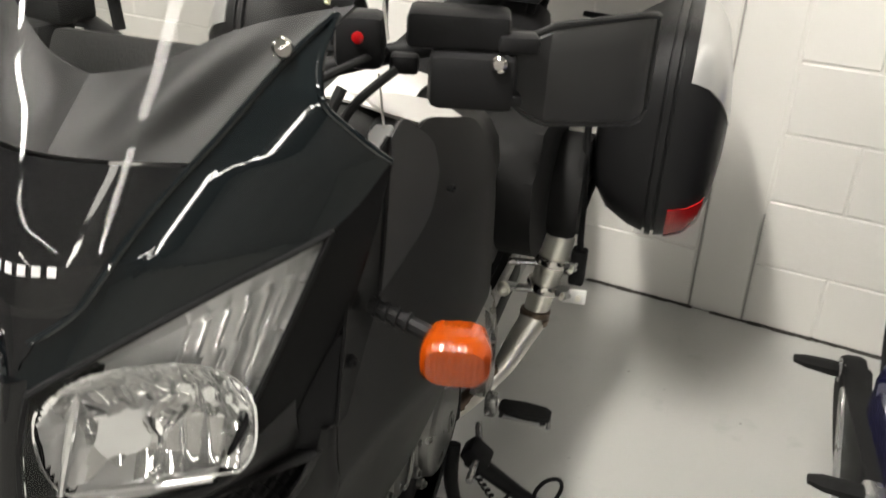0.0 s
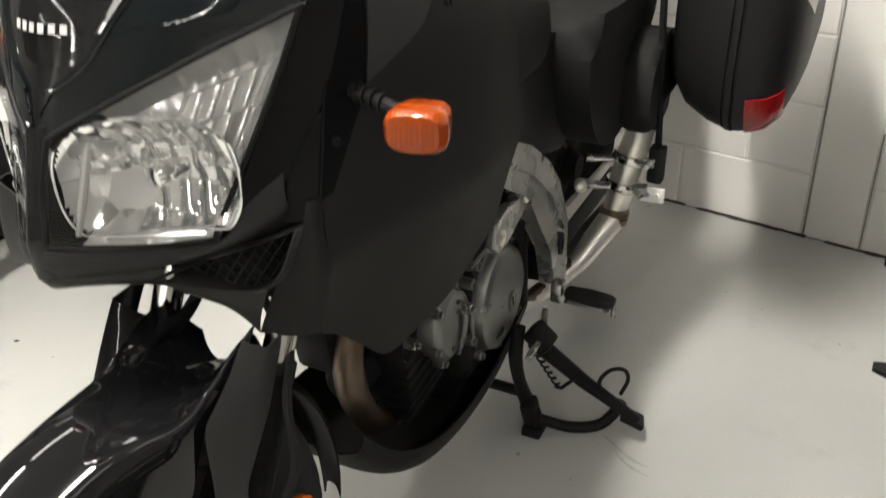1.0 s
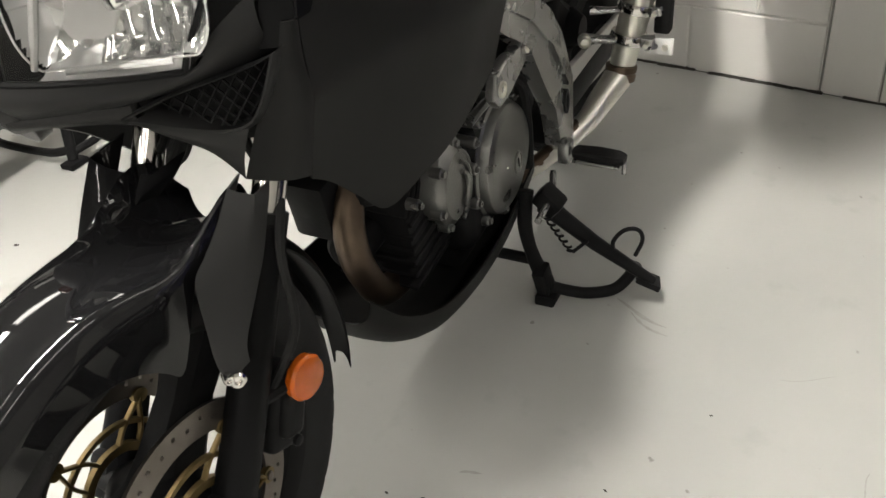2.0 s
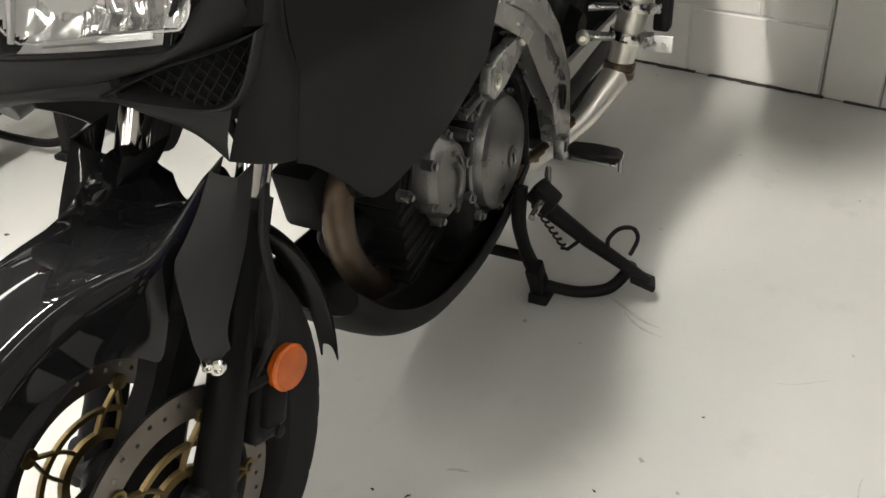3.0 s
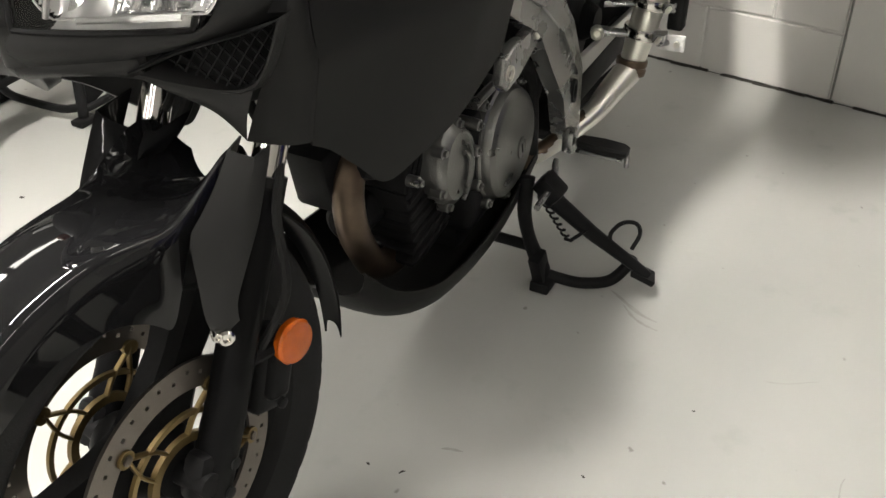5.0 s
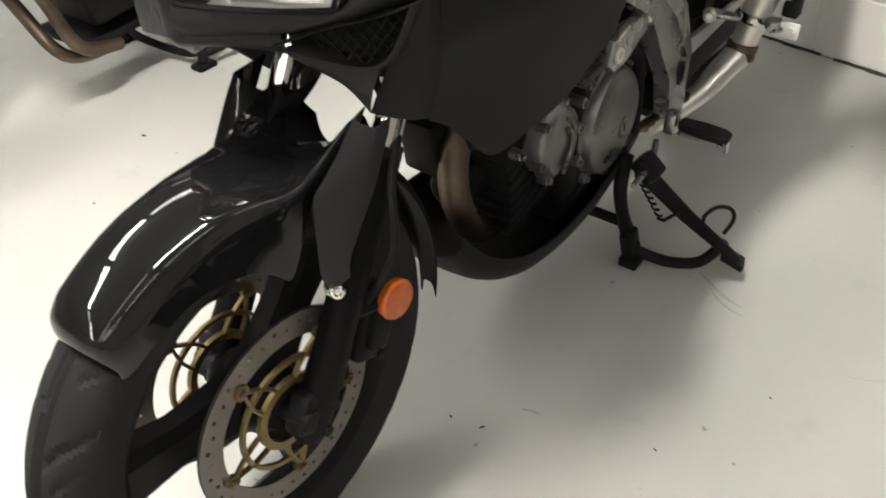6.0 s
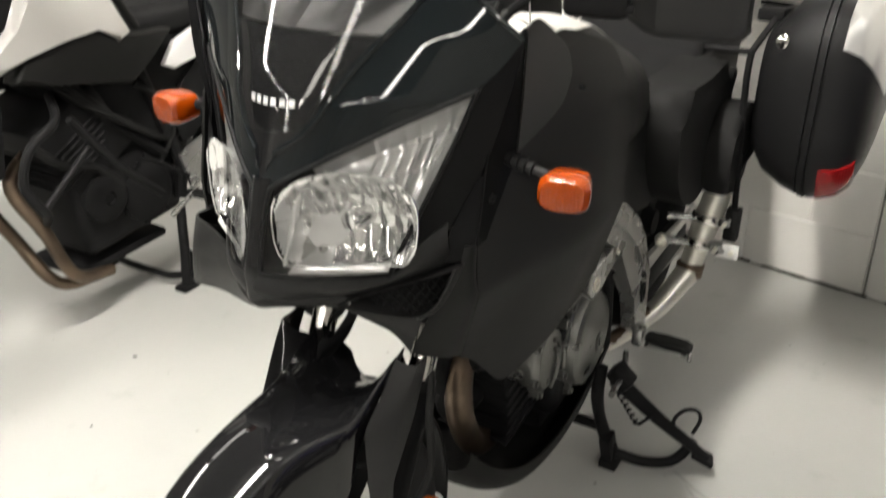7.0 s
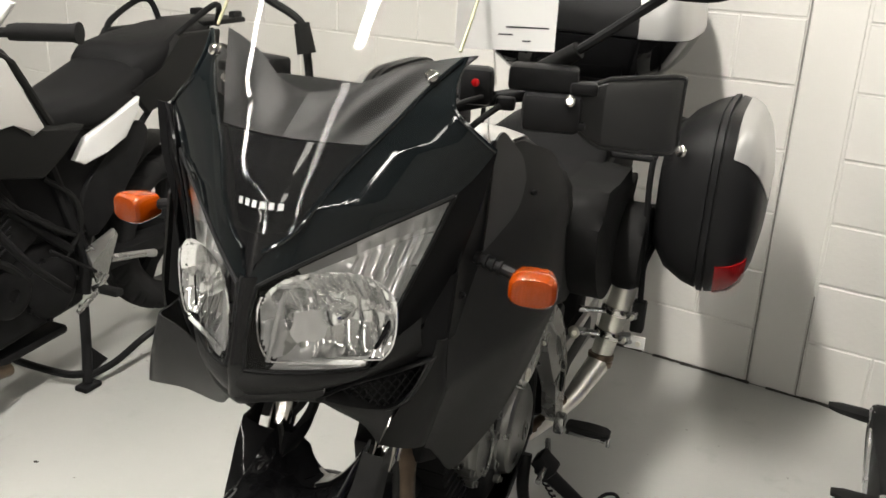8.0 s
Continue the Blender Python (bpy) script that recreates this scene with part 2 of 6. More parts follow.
def add_slab(bm, outline, a, b, m=None, bevel=0.0):
    """A plate: outline in (u, v) pushed out from a to b along the first axis; u, v become y, z."""
    m = m or Matrix()
    lo = [bm.verts.new(m @ Vector((a, u, v))) for u, v in outline]
    hi = [bm.verts.new(m @ Vector((b, u, v))) for u, v in outline]
    n = len(outline)
    f1, f2 = bm.faces.new(lo), bm.faces.new(list(reversed(hi)))
    for i in range(n):
        bm.faces.new((lo[(i + 1) % n], lo[i], hi[i], hi[(i + 1) % n]))
    if bevel:
        bmesh.ops.bevel(bm, geom=list(f1.edges) + list(f2.edges), offset=bevel, segments=2, affect="EDGES", profile=0.5)
    return bm


def slab(outline, a, b, m=None, bevel=0.0):
    return add_slab(bmesh.new(), outline, a, b, m, bevel)


def smooth_outline(pts, n=40):
    """A closed smooth outline through pts."""
    ext = [pts[-1], *pts, pts[0], pts[1]]
    out = []
    per = max(2, n // len(pts))
    for i in range(1, len(pts) + 1):
        a, p, q, b = (Vector((*ext[j], 0)) for j in (i - 1, i, i + 1, i + 2))
        for k in range(per):
            t = k / per
            w = 0.5 * (2 * p + (q - a) * t + (2 * a - 5 * p + 4 * q - b) * t * t + (3 * p - a - 3 * q + b) * t ** 3)
            out.append((w.x, w.y))
    return out


def thicken(bm, depth):
    """Gives an open sheet a thickness along its own normals and closes its rim."""
    bmesh.ops.recalc_face_normals(bm, faces=bm.faces[:])
    bm.normal_update()
    faces, verts = bm.faces[:], bm.verts[:]
    rim = [e for e in bm.edges if len(e.link_faces) == 1]
    back = {v: bm.verts.new(v.co - v.normal * depth) for v in verts}
    for f in faces:
        bm.faces.new([back[v] for v in reversed(f.verts)])
    for e in rim:
        a, b = e.verts
        bm.faces.new((a, b, back[b], back[a]))
    return bm


def coons(bottom, top, left, right, f, nu=24, nv=16, depth=0.0035):
    """A patch between four curves in a plane, carried by f(a, b) into space and given a thickness along its normal."""
    c = [spline([(*p, 0) for p in k], s) for k, s in ((bottom, nu), (top, nu), (left, nv), (right, nv))]
    bm = bmesh.new()
    grid = []
    for j in range(nv + 1):
        v = j / nv
        row = []
        for i in range(nu + 1):
            u = i / nu
            p = ((1 - v) * c[0][i] + v * c[1][i] + (1 - u) * c[2][j] + u * c[3][j]
                 - ((1 - u) * (1 - v) * c[0][0] + u * (1 - v) * c[0][-1] + (1 - u) * v * c[1][0] + u * v * c[1][-1]))
            row.append(Vector(f(p.x, p.y, u, v)))
        grid.append(row)
    vs = [[bm.verts.new(p) for p in row] for row in grid]
    for j in range(nv):
        for i in range(nu):
            bm.faces.new((vs[j][i], vs[j][i + 1], vs[j + 1][i + 1], vs[j + 1][i]))
    if depth:
        thicken(bm, depth)
    return bm


def mirrored(bm):
    """The same shape on the other side of the middle plane."""
    c = bm.copy()
    bmesh.ops.scale(c, vec=(-1, 1, 1), verts=c.verts[:])
    bmesh.ops.reverse_faces(c, faces=c.faces[:])
    return c


def both(name, bm, material, parent, label="", sharp=32, wide=1.0):
    c = mirrored(bm)
    bmesh.ops.scale(c, vec=(wide, 1, 1), verts=c.verts[:])
    return part(name, bm, material, parent, label, sharp), part(name, c, material, parent, label, sharp)


def aim(p, d):
    """A pose at p whose x axis points along d."""
    return Matrix.Translation(p) @ Vector(d).to_track_quat("X", "Z").to_matrix().to_4x4()


def bolt(parent, p, d, r=0.007, h=0.006, material=None, label=""):
    bm = lathe([(-0.004, r * 0.7), (0, r), (h * 0.7, r), (h, r * 0.8), (h, r * 0.45), (h * 0.5, r * 0.45)], aim(p, d), 12)
    return part("bolt", bm, material or STEEL, parent, label)

# ---------------------------------------------------------------- the room
WALL_Y, ROOF = 2.32, 3.05
X0, X1, Y0_ROOM = -7.0, 6.0, -8.0


def setting(name, bm, material, label="", smooth=False):
    return tagged(link(name, bm, material, None, label, smooth), kind="structure")


setting("floor", box((X1 - X0, WALL_Y - Y0_ROOM, 0.2), pose((X0 + X1) / 2, (WALL_Y + Y0_ROOM) / 2, -0.1)), FLOOR, "worn pale grey painted concrete floor")
setting("ceiling", box((X1 - X0 + 0.6, WALL_Y - Y0_ROOM + 0.6, 0.2), pose((X0 + X1) / 2, (WALL_Y + Y0_ROOM) / 2, ROOF + 0.1)), CEIL, "plain dark grey ceiling")
setting("wall_left", box((0.2, WALL_Y - Y0_ROOM, ROOF), pose(X0 - 0.1, (WALL_Y + Y0_ROOM) / 2, ROOF / 2)), FAR, "plain grey concrete wall")
setting("wall_right", box((0.2, WALL_Y - Y0_ROOM, ROOF), pose(X1 + 0.1, (WALL_Y + Y0_ROOM) / 2, ROOF / 2)), FAR, "plain grey concrete wall")
setting("wall_front", box((X1 - X0 + 0.4, 0.2, ROOF), pose((X0 + X1) / 2, Y0_ROOM - 0.1, ROOF / 2)), FAR, "plain grey concrete wall")
wall_back = setting("wall_back", box((X1 - X0 + 0.4, 0.2, ROOF), pose((X0 + X1) / 2, WALL_Y + 0.1 + 0.004, ROOF / 2)), WALL, "white painted concrete block wall with flush joints")

# rows of ceiling lamps with long diffusers under the ceiling, running towards the block wall
LAMP_YAW = 12.9                 # the rows run parallel to the parked motorcycles
FRONT_ROW = (FRONT_TUBE,) * 3
LAMP_ROWS = ((-2.6, FRONT_ROW + (DIM_TUBE, HALF_TUBE, HALF_TUBE, DIM_TUBE)), (0.0, FRONT_ROW + (DIM_TUBE, DIM_TUBE, TUBE, DIM_TUBE)), (2.6, FRONT_ROW + (DIM_TUBE,) * 4))
LAMP_STEPS = (-6.98, -5.58, -4.18, -2.78, -1.38, 0.02, 1.42)


def lamp_pose(off, along):
    return pose(0.41, 0.05, ROOF, 0, 0, LAMP_YAW) @ pose(off, along, 0)


def ceiling_lamp(m, half, lit):
    words = "long white fluorescent lamp with glowing diffuser" if lit is TUBE else "long white fluorescent lamp, dimly glowing"
    base = empty("ceiling_light", m, words, "ceiling lamp", "ceiling lamps")
    part("lamp_body", box((half * 2 + 0.03, 1.26, 0.03), pose(0, 0, -0.016), 0.006), WHITE, base)
    rows = []
    for y in (-0.60, -0.595, 0.595, 0.60):
        g = 0.9 if abs(y) > 0.598 else 1.0
        rows.append([Vector((half * g * math.cos(math.pi * k / 12), y, -0.032 - 0.045 * g * math.sin(math.pi * k / 12))) for k in range(13)])
    bm = bmesh.new()
    add_rings(bm, rows)
    part("diffuser", bm, lit, base, "glowing white diffuser")
    for e in (-0.615, 0.615):
        part("end_cap", box((half * 2 + 0.01, 0.028, 0.075), pose(0, e, -0.045), 0.006), WHITE, base)
    return base


for off, states in LAMP_ROWS:
    for along, lit in zip(LAMP_STEPS, states):
        ceiling_lamp(lamp_pose(off, along), 0.075, lit)

# ---------------------------------------------------------------- the motorcycle in the middle
BIKE = pose(0.504, 0.222, 1.076, 0, 0, 11.0) @ pose(0, 0, 0, 0, 1.0, 0) @ pose(0, 0, -1.076)
bike = empty("motorcycle", BIKE, "black touring motorcycle with side cases on its centre stand", "motorcycle")

NOSE = [(0.70, -0.02), (0.78, -0.045), (0.83, -0.06), (0.87, -0.063), (0.95, -0.04), (1.076, 0.0), (1.15, 0.045), (1.25, 0.12), (1.35, 0.2)]


def cowl_y(x, z):
    """How far back the front of the fairing lies at a width and height."""
    mid = float(np.interp(z, [a for a, b in NOSE], [b for a, b in NOSE]))
    return mid + (2.15 - (min(max(z, 0.8), 1.2) - 0.862) * 4.4) * abs(x) ** 1.5


def cowl(off=0.0):
    return lambda x, z, u, v: (x, cowl_y(x, z) + off, z)


def side_x(y, z):
    s = min(max((y - 0.12) / 0.35, 0), 1)
    s = s * s * (3 - 2 * s)
    return 0.222 + 0.05 * s - max(0, 0.8 - z) * 0.32 + 0.10 * max(0, min(z, 1.15) - 1.0) * (1 - s) - 0.25 * max(0, z - 1.0) * s


# --- front wheel, fork and mudguard, turned a little with the steering
AXLE = Vector((0.040, -0.080, 0.327))
STEER = -2.0
FRONT = Matrix.Translation(AXLE) @ Matrix.Rotation(radians(STEER), 4, Vector((0, 0.4226, 0.9063)))


def front(bm):
    bm.transform(FRONT)
    return bm


def tread_profile(width, radius, rim):
    h = width / 2
    return [(-h * 0.78, rim), (-h * 0.95, rim + 0.02), (-h, radius - 0.048), (-h * 0.97, radius - 0.034), (-h * 0.86, radius - 0.02),
            (-h * 0.66, radius - 0.0095), (-h * 0.4, radius - 0.003), (0, radius), (h * 0.4, radius - 0.003), (h * 0.66, radius - 0.0095),
            (h * 0.86, radius - 0.02), (h * 0.97, radius - 0.034), (h, radius - 0.048), (h * 0.95, rim + 0.02), (h * 0.78, rim)]


def tyre_mesh(width, radius, rim, n=360):
    """A tyre with curved grooves cut between its treads."""
    bm = bmesh.new()
    prof = [(p.x, p.y) for p in spline([(a, b, 0) for a, b in tread_profile(width, radius, rim)], 44)]
    rings = []
    for a, r in prof:
        ring = []
        for k in range(n):
            th = 2 * math.pi * k / n
            rr = r
            s = a / (width / 2)
            if abs(s) < 0.93 and r > radius - 0.036:
                phase = (th * 15 / (2 * math.pi) + 0.55 * abs(s) + (0.5 if s > 0 else 0)) % 1
                if phase < 0.13 and abs(s) > 0.12:
                    rr -= 0.0045
                if 0.36 < phase < 0.46 and abs(s) > 0.45:
                    rr -= 0.0035
                if abs(abs(s) - 0.10) < 0.03:
                    rr -= 0.004
            ring.append(Vector((a, rr * math.cos(th), rr * math.sin(th))))
        rings.append(ring)
    add_rings(bm, rings, cap=False)
    return bm


def brake_disc(parent, x, s, place):
    """Drilled steel ring on a gold spider."""
    ro, ri = 0.155, 0.117
    bm = bmesh.new()
    n = 160
    rows = [ro, ro - 0.010, ro - 0.0155, ro - 0.021, ri]
    holes = lambda k, j: (k % 8 == 0 and j == 1) or (k % 8 == 4 and j == 2)
    front_v = [[bm.verts.new((0, r * math.cos(2 * math.pi * k / n), r * math.sin(2 * math.pi * k / n))) for k in range(n)] for r in rows]
    for j in range(len(rows) - 1):
        for k in range(n):
            if not holes(k, j):
                bm.faces.new((front_v[j][k], front_v[j][(k + 1) % n], front_v[j + 1][(k + 1) % n], front_v[j + 1][k]))
    thicken(bm, 0.005)
    bm.transform(place @ Matrix.Translation((x, 0, 0)))
    ring = part("brake_disc", bm, DISC, parent, "drilled worn steel brake disc", 20)
    bm = bmesh.new()
    add_lathe(bm, [(-0.004, 0.046), (-0.004, 0.058), (0.004, 0.058), (0.004, 0.046), (-0.004, 0.046)], Matrix.Translation((x, 0, 0)), 40, False)
    for k in range(10):
        th = 2 * math.pi * k / 10
        w = 0.55 if k % 2 else -0.55
        pts = [(x, r * math.cos(th + w * t * 0.6), r * math.sin(th + w * t * 0.6)) for r, t in ((0.055, 0), (0.078, 0.35), (0.10, 0.75), (0.119, 1))]
        add_tube(bm, pts, 0.0048, 8, 8, 0.6)
        q = pts[-1]
        add_lathe(bm, [(-0.004, 0.010), (0.004, 0.010)], Matrix.Translation(q), 12)
    add_lathe(bm, [(-0.003, 0.082), (-0.003, 0.089), (0.003, 0.089), (0.003, 0.082), (-0.003, 0.082)], Matrix.Translation((x, 0, 0)), 60, False)
    bm.transform(place)
    part("spider", bm, GOLD, ring, "gold disc carrier")
    for k in range(10):
        th = 2 * math.pi * k / 10
        w = 0.33 if k % 2 else -0.33
        q = Vector((x + s * 0.006, 0.119 * math.cos(th + w), 0.119 * math.sin(th + w)))
        b = lathe([(-0.004, 0.0048), (0.001, 0.0048), (0.002, 0.003)], Matrix.Translation(q), 10)
        b.transform(place)
        part("rivet", b, DISC, ring)


def cast_wheel(parent, name, place, width, radius, rim, spokes, spin):
    wheel = part(name, tyre_mesh(width, radius, rim), [RUBBER], parent, "black grooved tyre on a cast wheel", 24)
    wheel.data.transform(place)
    h = width * 0.36
    bm = lathe([(-h, rim + 0.006), (-h - 0.004, rim + 0.002), (-h, rim - 0.006), (-h * 0.7, rim - 0.016), (h * 0.7, rim - 0.016), (h, rim - 0.006), (h + 0.004, rim + 0.002), (h, rim + 0.006), (-h, rim + 0.006)], None, 96, False)
    bm.transform(place)
    part("rim", bm, BLACK, wheel, "black cast rim")
    for k in range(spokes):
        th = spin + 2 * math.pi * k / spokes
        rings = []
        for r, w, d in ((0.025, 0.050, 0.034), (0.07, 0.043, 0.028), (0.14, 0.036, 0.024), (rim - 0.014, 0.046, 0.030)):
            c, t = Vector((0, math.cos(th), math.sin(th))), Vector((0, -math.sin(th), math.cos(th)))
            rings.append([c * r + t * w * a + Vector((d * b, 0, 0)) for a, b in ((-1, -0.6), (-0.6, -1), (0.6, -1), (1, -0.6), (1, 0.6), (0.6, 1), (-0.6, 1), (-1, 0.6))])
        bm = bmesh.new()
        add_rings(bm, rings)
        bm.transform(place)
        part("spoke", bm, BLACK, wheel)
    bm = lathe([(-0.062, 0.018), (-0.062, 0.034), (-0.03, 0.054), (0.03, 0.054), (0.062, 0.034), (0.062, 0.018)], None, 32)
    bm.transform(place)
    part("hub", bm, BLACK, wheel)
    return wheel


fw = cast_wheel(bike, "front_wheel", FRONT, 0.112, 0.327, 0.243, 3, radians(172))
for sx in (-1, 1):
    brake_disc(fw, sx * 0.070, sx, FRONT)

def fork_at(x, h, off=0.0):
    """A point on a fork leg, h metres up from the axle; off: in front of the leg."""
    return Vector((x, 0.037 + 0.521 * h - off * 0.887, h + off * 0.46))


for sx in (-1, 1):
    x = 0.089 if sx > 0 else -0.100
    bm = tube([fork_at(x, -0.052, 0.006), fork_at(x, -0.035, 0.006), fork_at(x, 0.0, 0.006), fork_at(x, 0.05, 0.002), fork_at(x, 0.12), fork_at(x, 0.20), fork_at(x, 0.315), fork_at(x, 0.318)], [0.018, 0.027, 0.029, 0.027, 0.026, 0.026, 0.026, 0.024], 24)
    leg = part("fork_leg", front(bm), DEEP, bike, "black fork leg")
    part("stanchion", front(tube([fork_at(x, 0.31), fork_at(x, 0.62)], 0.0205, 24)), CHROME, leg, "polished steel fork tube")
    part("dust_seal", front(tube([fork_at(x, 0.312), fork_at(x, 0.326)], 0.026, 24)), SOFT, leg)
    part("axle_clamp", front(box((0.036, 0.050, 0.066), Matrix.Translation((x, 0.012, 0.0)) @ pose(0, 0, 0, -27), 0.012)), BLACK, leg)
    for hz in (-0.018, 0.018):
        b = lathe([(0, 0.008), (0.006, 0.008), (0.007, 0.005)], aim((x + sx * 0.025, 0.030 + hz * 0.5, hz - 0.012), (sx, 0, 0)), 12)
        part("bolt", front(b), BLACK, leg)
part("axle", front(lathe([(-0.112, 0.012), (-0.112, 0.016), (0.112, 0.016), (0.112, 0.012)], None, 20)), BLACK, bike)

# mudguard: one glossy shell, a crown over the tyre whose sides rise into a shield before each fork leg
def lerp_at(v, table):
    return [float(np.interp(v, [r[0] for r in table], [r[k] for r in table])) for k in range(1, len(table[0]))]


# turn about the axle, crown radius, crease across and radius, outer edge across and radius, lower edge across and radius
FENDER = [(-42.0, 0.318, 0.034, 0.312, 0.050, 0.302, 0.056, 0.296),
          (-40.5, 0.336, 0.040, 0.328, 0.057, 0.309, 0.062, 0.296),
          (-37.0, 0.350, 0.046, 0.343, 0.063, 0.317, 0.067, 0.295),
          (-20.0, 0.351, 0.050, 0.344, 0.066, 0.320, 0.071, 0.288),
          (-6.0, 0.349, 0.056, 0.340, 0.068, 0.318, 0.077, 0.264),
          (3.0, 0.348, 0.066, 0.336, 0.076, 0.316, 0.082, 0.236),
          (9.0, 0.348, 0.076, 0.334, 0.082, 0.325, 0.088, 0.206),
          (13.0, 0.348, 0.074, 0.340, 0.079, 0.332, 0.082, 0.300),
          (18.0, 0.349, 0.074, 0.366, 0.078, 0.360, 0.080, 0.340),
          (22.5, 0.350, 0.074, 0.402, 0.077, 0.398, 0.079, 0.380),
          (25.5, 0.351, 0.073, 0.424, 0.076, 0.420, 0.078, 0.400),
          (28.5, 0.354, 0.068, 0.416, 0.071, 0.412, 0.074, 0.394),
          (32.0, 0.357, 0.060, 0.400, 0.064, 0.396, 0.068, 0.378),
          (36.0, 0.358, 0.050, 0.385, 0.055, 0.380, 0.060, 0.365)]


def fender_side(sx):
    bm = bmesh.new()
    rings = []
    n = 78
    for i in range(n + 1):
        deg = -42 + 78 * i / n
        wide = 3.5 * min(1, i / 6)
        top, xc, rc, xo, ro, xb, rb = np.mean([lerp_at(deg + wide * k / 3, FENDER) for k in range(-3, 4)], axis=0)
        pts = []
        for k in range(17):                     # crown, rounded towards the crease
            q = k / 16
            pts.append((xc * q, top + (rc - top) * q ** 2.6))
        for k in range(1, 4):
            q = k / 3
            pts.append((xc + (xo - xc) * q, rc + (ro - rc) * q ** 1.4))
        for k in range(1, 7):                   # side wall
            q = k / 6
            pts.append((xo + (xb - xo) * q, ro + (rb - ro) * q))
        th = radians(deg)
        rings.append([Vector((sx * x, r * math.sin(th), r * math.cos(th))) for x, r in pts])
    add_rings(bm, rings, close=False, cap=False)
    for e in bm.edges:
        e.smooth = True
    return thicken(bm, 0.003)


bm = fender_side(1)
far_side = fender_side(-1)
far_mesh = bpy.data.meshes.new("far_half")
far_side.to_mesh(far_mesh)
far_side.free()
bm.from_mesh(far_mesh)
bpy.data.meshes.remove(far_mesh)
bmesh.ops.remove_doubles(bm, verts=bm.verts[:], dist=0.0004)
fender = part("front_mudguard", front(bm), PAINT, bike, "glossy black front mudguard", 48)
# shield in front of each fork leg: a plate that narrows down to two bolts
for sx in (1, -1):
    if sx > 0:
        inner = [(0.076, 0.167, 0.376), (0.079, 0.138, 0.349), (0.084, 0.103, 0.328), (0.088, 0.077, 0.315), (0.092, 0.070, 0.289), (0.098, 0.064, 0.256), (0.104, 0.058, 0.221), (0.106, 0.062, 0.192)]
        outer = [(0.104, 0.178, 0.367), (0.105, 0.171, 0.351), (0.105, 0.163, 0.335), (0.106, 0.139, 0.290), (0.107, 0.122, 0.268), (0.109, 0.100, 0.243), (0.112, 0.075, 0.214), (0.114, 0.070, 0.190)]
    else:
        inner = [(-0.056, 0.182, 0.360), (-0.050, 0.150, 0.345), (-0.056, 0.100, 0.318), (-0.070, 0.066, 0.270), (-0.090, 0.060, 0.205), (-0.100, 0.064, 0.172)]
        outer = [(-0.134, 0.165, 0.378), (-0.130, 0.140, 0.348), (-0.120, 0.108, 0.314), (-0.118, 0.090, 0.280), (-0.118, 0.080, 0.215), (-0.118, 0.086, 0.168)]
    a, b = spline(inner, 20), spline(outer, 20)
    bm = bmesh.new()
    back = Vector((0, 0.026 if sx > 0 else 0.060, 0.004))
    bow = 0.002 if sx > 0 else 0.010
    add_rings(bm, [[p + back + Vector((-sx * 0.004, 0, 0)) for p in a], a] + [[p.lerp(q, f) + Vector((0, -bow * math.sin(math.pi * f), 0)) for p, q in zip(a, b)] for f in (0.12, 0.35, 0.6, 0.85)] + [b, [q + back + Vector((sx * 0.002, 0, 0)) for q in b]], close=False, cap=False)
    # near shield in paler grey: reflected sheen put into its colour; far one stays black
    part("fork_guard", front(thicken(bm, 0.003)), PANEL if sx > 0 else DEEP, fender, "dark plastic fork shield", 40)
    for (y, z, r) in ((0.072, 0.186, 0.0105), (0.060, 0.197, 0.0065)):
        b = lathe([(-0.010, r), (0.004, r), (0.007, r * 0.75), (0.007, r * 0.45), (0.003, r * 0.45)], aim((sx * 0.114, y, z), (sx * 0.8, -0.6, 0.1)), 16)
        part("bolt", front(b), CHROME, fender)
# matte flap behind the wheel
bm = coons([(-0.075, 0), (0.075, 0)], [(-0.07, 1), (0.07, 1)], [(-0.075, 0), (-0.07, 1)], [(0.075, 0), (0.07, 1)],
           lambda x, t, u, v: (x * (0.20 + 0.42 * t), (0.398 - 0.040 * t) * math.sin(radians(34 + 66 * (1 - t))), (0.398 - 0.040 * t) * math.cos(radians(34 + 66 * (1 - t))) - 0.03 * (abs(x) / 0.075) ** 4), 14, 18, 0.004)
part("rear_flap", front(bm), DEEP, fender, "dark plastic rear mudguard flap")

